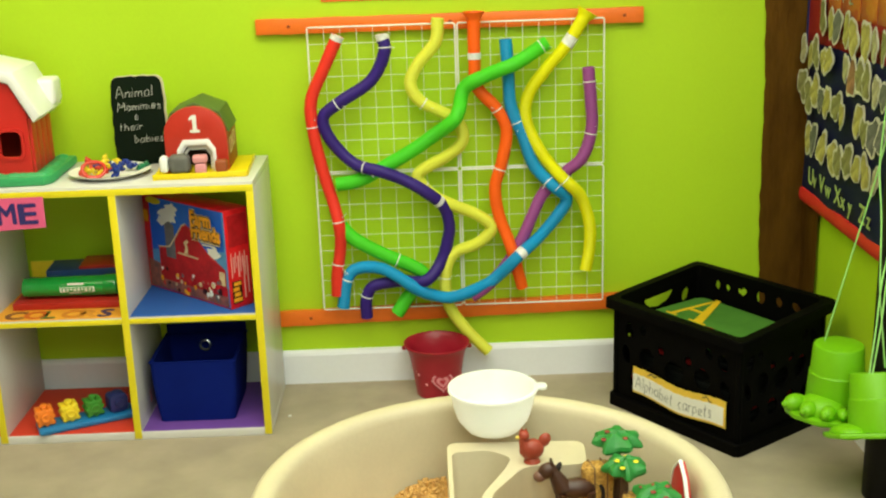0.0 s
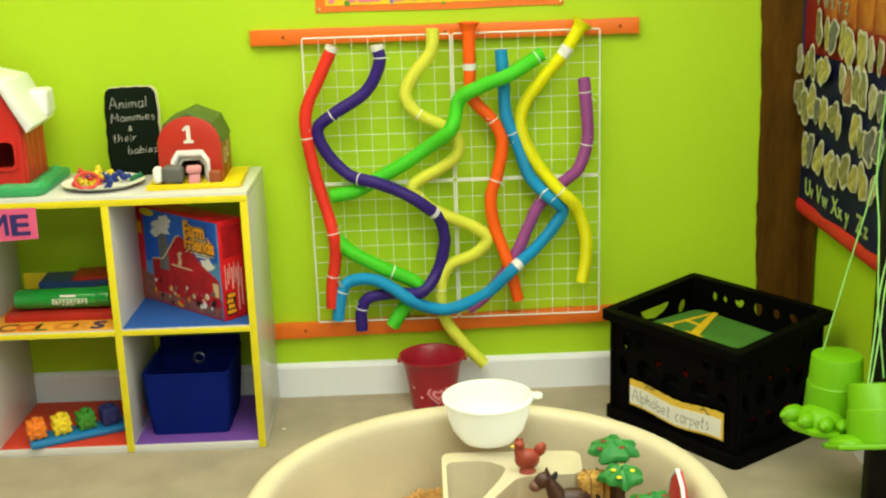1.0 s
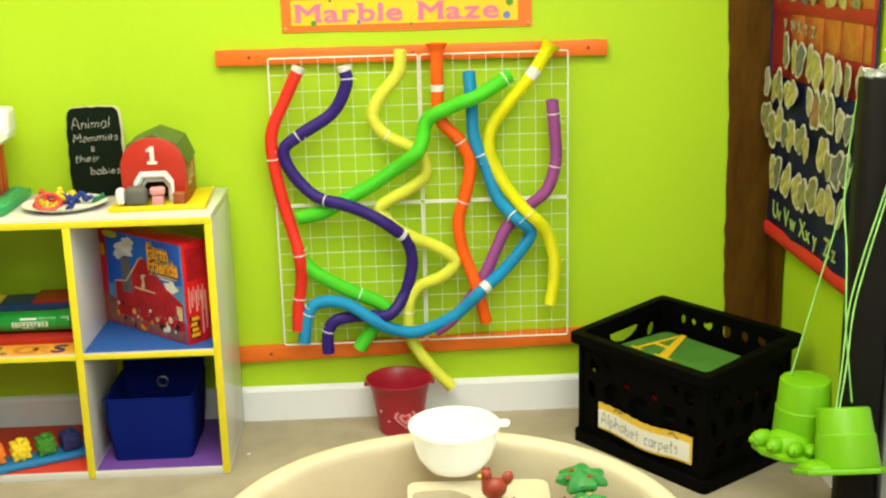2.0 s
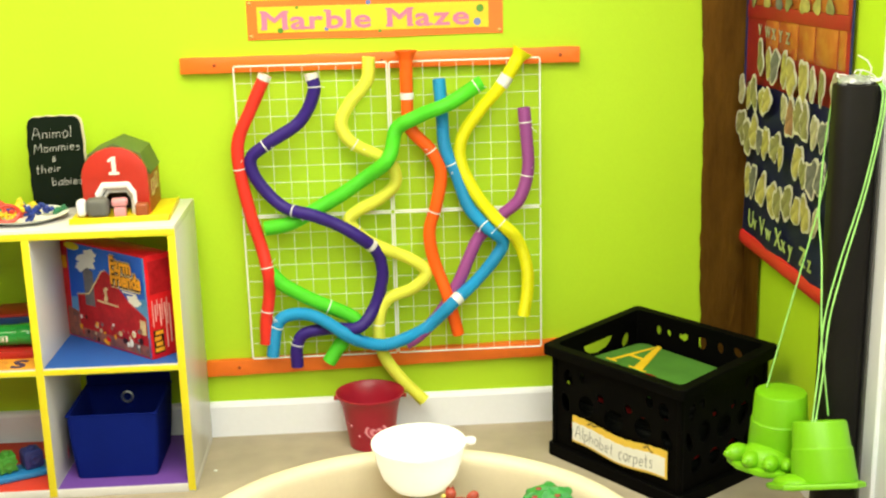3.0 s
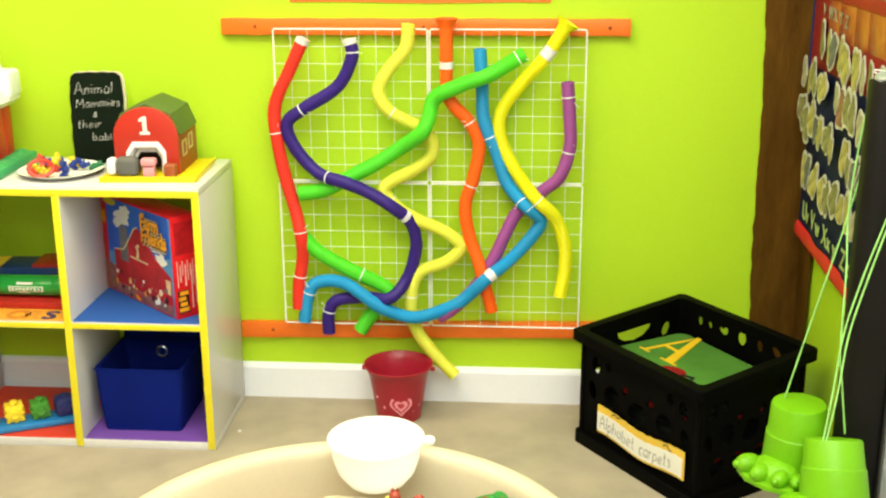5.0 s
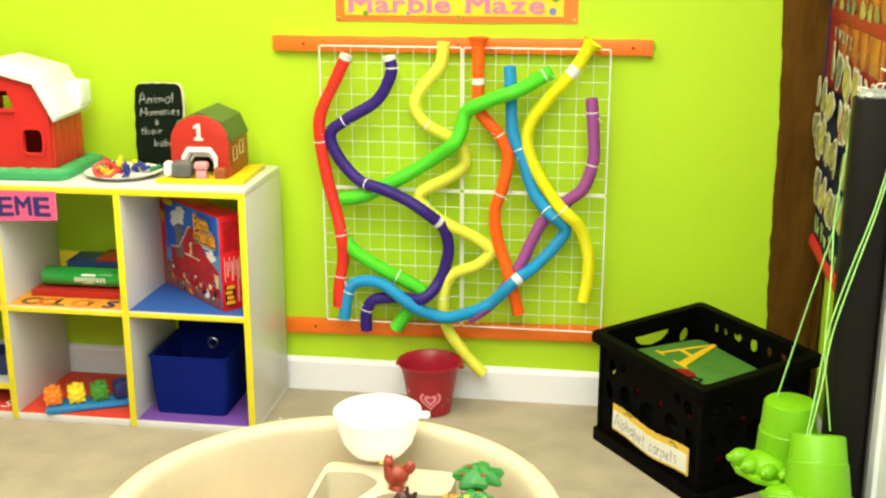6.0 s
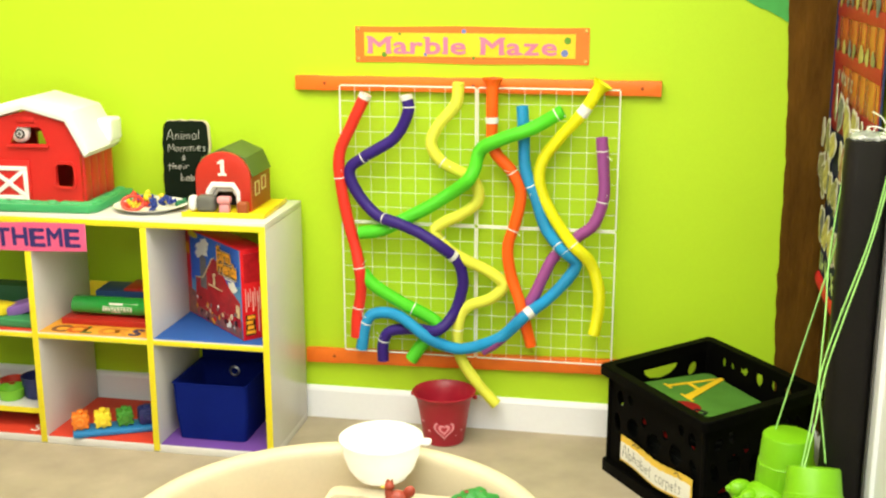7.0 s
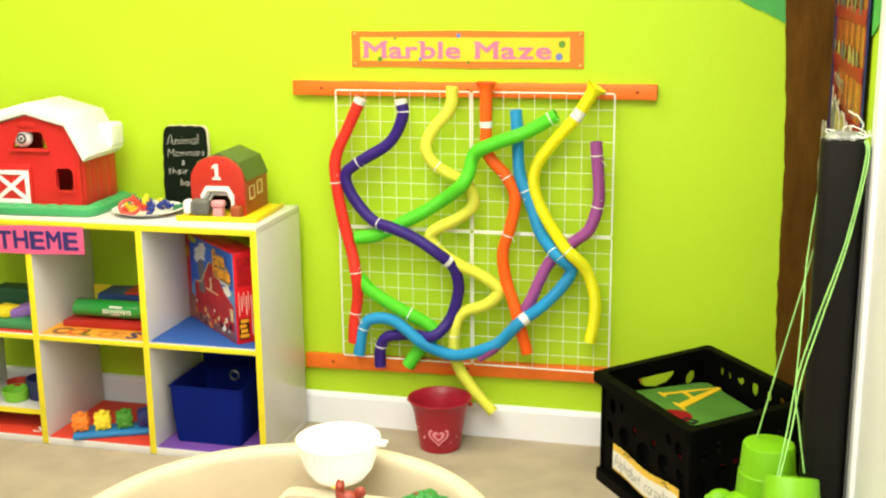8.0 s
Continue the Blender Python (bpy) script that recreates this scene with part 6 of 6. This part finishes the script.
def post():
    black = plastic("black_post_sheath", (0.0095, 0.008, 0.007), 0.5, 0.3, spec=0.14)
    grey = material("grey_edge", (0.11, 0.105, 0.10), 0.5, 0.1, 10, 90, 0.05)
    ob = thing("black_post", pose(1.197, 2.204, 0), "black sheathed upright post with crumpled film on top", "post")
    hw, hd, h = 0.040, 0.030, 0.928
    out = []
    for sx, sy in ((1, 1), (-1, 1), (-1, -1), (1, -1)):
        for k in range(6):
            a = math.atan2(sy, sx) - math.pi / 4 + k * math.pi / 10
            out.append((sx * (hw - 0.022) + 0.022 * math.cos(a), sy * (hd - 0.022) + 0.022 * math.sin(a)))
    part("sheath", bm_prism(out, h, 0.003, axis="z"), black, ob)
    part("edge_strip", bm_box(0.0402, -0.028, 0.0, 0.0440, 0.010, h - 0.01, 0.001), grey, ob, "grey edge strip")
    film = material("crumpled_clear_film", (0.45, 0.46, 0.46), 0.15, 0.5, 60, 200, 0.6, metal=0.4)
    bm = bm_ball(0, 0, 0, 0.034, 0.028, 0.012, u=28, v=14)
    for v in bm.verts:
        k = noise.noise(v.co * 90) * 0.5 + noise.noise(v.co * 220) * 0.3
        v.co += v.co.normalized() * 0.009 * k
        v.co.z = max(v.co.z, -0.004)
    part("film", moved(bm, pose(0, 0, h + 0.004)), film, ob, "crumpled silvery film")
    for x, y, s, rot in ((0.028, -0.02, 0.020, 20), (0.034, 0.0, 0.030, 70), (-0.01, 0.01, 0.040, 120), (0.006, 0.012, 0.044, 40), (0.018, 0.008, 0.034, 200)):
        curl = [Vector((x + s * 0.6 * math.cos(k * 0.7 + rot), y, h + 0.006 + s * 0.5 * (1 + math.sin(k * 0.7 + rot)) * (k / 8))) for k in range(9)]
        part("loose_strand", bm_tube(curl, 0.0014, 6), PAPER_WHITE, ob, "white loose strand")


post()


def cord(points, label="pale green cord running from a stilt to the post"):
    p = [Vector(q) for q in points]
    ob = thing("stilt_cord", Matrix.Translation(p[0]), label, "cord", "cords of the stilts")
    path = spline([q - p[0] for q in p], 0.012)
    part("cord", bm_tube(path, lambda i: 0.0017 + 0.00015 * math.sin(i * 1.3), 7), CORD, ob)


cord([(1.077, 2.262, 0.327), (1.113, 2.250, 0.50), (1.146, 2.243, 0.65), (1.172, 2.242, 0.78), (1.192, 2.241, 0.90), (1.197, 2.222, 0.936)])
cord([(1.163, 2.160, 0.305), (1.148, 2.156, 0.40), (1.138, 2.153, 0.47), (1.144, 2.186, 0.60), (1.149, 2.226, 0.71), (1.168, 2.243, 0.88), (1.185, 2.230, 0.936)])
cord([(1.111, 2.108, 0.305), (1.126, 2.128, 0.40), (1.140, 2.148, 0.50), (1.166, 2.160, 0.60), (1.208, 2.166, 0.75), (1.232, 2.168, 0.90), (1.228, 2.190, 0.936)])
cord([(1.115, 2.104, 0.305), (1.133, 2.124, 0.40), (1.147, 2.142, 0.50), (1.173, 2.154, 0.60), (1.212, 2.161, 0.75), (1.236, 2.164, 0.90), (1.230, 2.184, 0.938)])


# ---- pocket charts on the side wall ----
def pocket_charts():
    red = material("red_nylon", (0.35, 0.011, 0.010), 0.6, 0.2, 10, 400, 0.3)
    navy = material("navy_nylon", (0.010, 0.014, 0.095), 0.6, 0.2, 10, 400, 0.3)
    clear = material("clear_pocket_print", (0.40, 0.125, 0.03), 0.25, 0.4, 22, 60, 0.05, second=(0.36, 0.055, 0.018))
    cream = material("die_cut_paper", (0.54, 0.52, 0.43), 0.6, 0.2, 40, 120, 0.05)
    tints = [material(f"tint_{n}", c, 0.6, 0.5, 45, 130, 0, second=tuple(v * 0.45 for v in c)) for n, c in (("grey", (0.14, 0.14, 0.135)), ("straw", (0.42, 0.37, 0.11)), ("rust", (0.30, 0.15, 0.08)), ("olive", (0.24, 0.23, 0.09)), ("cream", (0.40, 0.37, 0.23)))]
    green = material("green_letter_print", (0.36, 0.46, 0.16), 0.6, 0.1, bump=0)
    hem_red = material("red_hem_cloth", (0.58, 0.012, 0.014), 0.6, 0.15, 10, 400, 0.3)
    # upper chart: red with orange pockets
    up = thing("pocket_chart", pose(RIGHT - 0.018, 2.918, 0.0, 0, 0, 0.95), "red hanging pocket chart with printed orange cards", "pocket chart", "pocket charts on the side wall")
    part("backing", bm_box(-0.004, -0.590, 0.845, 0.0, 0.0, 1.42, 0.001), red, up)
    part("edge_binding", bm_box(-0.0046, -0.593, 0.845, 0.0, -0.5905, 1.42), navy, up, "dark binding")
    part("edge_binding", bm_box(-0.0080, -0.004, 0.845, -0.0042, 0.0, 1.42), navy, up, "dark binding")
    rnd = random.Random(31)
    def blob(y, z, w, h):
        out = []
        ph = rnd.uniform(0, 6)
        for k in range(16):
            a = k * math.pi / 8
            r = 1 + 0.18 * math.sin(3 * a + ph) + 0.12 * math.sin(2 * a + 2 * ph)
            out.append((y + w * r * math.cos(a), z + h * r * math.sin(a)))
        return out
    for z in (0.945, 1.052, 1.160, 1.268):
        x = 0.13 if z < 1 else 0.04
        while x < 0.55:
            w = min(rnd.uniform(0.08, 0.12), 0.574 - x)
            part("card", bm_box(-0.0052, -x - w, z - 0.01, -0.0042, -x, z + rnd.uniform(0.066, 0.074), 0.0004), clear, up, "orange printed card")
            x += w + rnd.uniform(0.003, 0.012)
        part("pocket", bm_box(-0.0068, -0.588, z + 0.067, -0.0055, -0.005, z + 0.096, 0.0008), red, up)
        for i in range(7):
            y = -0.06 - i * 0.072 + rnd.uniform(-0.012, 0.012)
            part("picture", moved(bm_prism(blob(y, z + 0.108, rnd.uniform(0.016, 0.028), rnd.uniform(0.014, 0.022)), 0.0006, axis="x"), pose(-0.0080, 0, 0)), rnd.choice(tints), up, "small printed picture", False)
    for i, ch in enumerate("VWXYZ"):
        t = bm_text(ch, 0.034, 0.0004, 0.0012)
        m = Matrix(((0, 0, -1, -0.0072), (-1, 0, 0, -0.085 - i * 0.044), (0, 1, 0, 0.975 - 0.002 * i), (0, 0, 0, 1)))
        part("letter", moved(t, m), tints[4], up, f"cream printed letter {ch}")
    # lower chart: navy, hung a little forward, with a red hem
    low = thing("pocket_chart", pose(RIGHT - 0.026, 2.888, 0.000), "navy hanging pocket chart full of die-cut picture cards", "pocket chart", "pocket charts on the side wall")
    n = 26
    bm = bmesh.new()
    rows = []
    for k in range(13):
        z = 0.486 + k * 0.0315
        rows.append([bm.verts.new((0.004 * math.sin(j * 0.6 + k * 0.25), -0.66 * j / n, z - (0.010 - 0.004 * k / 12) * j / n)) for j in range(n + 1)])
    for a, b in zip(rows, rows[1:]):
        for j in range(n):
            bm.faces.new((a[j], a[j + 1], b[j + 1], b[j]))
    bmesh.ops.solidify(bm, geom=bm.faces[:], thickness=0.002)
    part("backing", bm, navy, low, "navy fabric")
    hem = [Vector((0.0, -0.66 * j / n, 0.482 - 0.010 * j / n)) for j in range(n + 1)]
    part("hem", moved(bm_tube(hem, 0.018, 10), Matrix.Diagonal((0.4, 1, 1, 1))), hem_red, low, "red padded hem")
    for ch, f in zip("UvVwXxyZz", (0.0, 0.09, 0.20, 0.31, 0.47, 0.58, 0.70, 0.87, 0.99)):
        t = bm_text(ch, 0.058 if ch.isupper() else 0.052, 0.0005, 0.0012)
        m = Matrix(((0, 0, -1, -0.007), (-1, 0, 0, -0.066 - 0.39 * f), (0, 1, 0, 0.524 - 0.010 * f), (0, 0, 0, 1)))
        part("letter", moved(t, m), green, low, f"green printed letter {ch}")
    rnd = random.Random(21)
    def card(y, z, h, tilt, off):
        w = h * rnd.uniform(0.50, 0.74)
        out, ph = [], [rnd.uniform(0, 6.28) for _ in range(3)]
        for k in range(22):
            a = 2 * math.pi * k / 22
            r = 1 + 0.13 * math.sin(2 * a + ph[0]) + 0.12 * math.sin(3 * a + ph[1]) + 0.09 * math.sin(5 * a + ph[2])
            out.append((w / 2 * r * math.cos(a), h / 2 * r * math.sin(a)))
        ob = thing("picture_card", pose(RIGHT - off - rnd.uniform(0, 0.006), y, z, tilt, 0, rnd.uniform(-4, 10)), "cream die-cut animal picture card in a chart pocket", "card", "die-cut picture cards")
        part("paper", bm_prism(out, 0.0018, axis="x"), cream, ob, "", False)
        inner = [(u * 0.80 + rnd.uniform(-0.003, 0.003), v * 0.84 + rnd.uniform(-0.003, 0.003)) for u, v in out]
        part("picture", moved(bm_prism(inner, 0.0008, axis="x"), pose(-0.0010, 0, 0)), tints[rnd.choice((0, 0, 1, 1, 2, 3, 3, 4, 4))], ob, "printed picture", False)
    for y0, z, h, cnt, step, off in ((2.79, 0.922, 0.090, 9, 0.052, 0.028), (2.885, 0.845, 0.080, 12, 0.045, 0.036), (2.885, 0.750, 0.084, 12, 0.045, 0.036), (2.880, 0.645, 0.080, 10, 0.052, 0.036)):
        for i in range(cnt):
            if rnd.random() < 0.12:
                continue
            card(y0 - i * step * 1.04 + rnd.uniform(-0.012, 0.012), z - 0.0030 * i + rnd.uniform(-0.012, 0.012), h * rnd.uniform(0.76, 1.02), rnd.uniform(-14, 14), off)


pocket_charts()
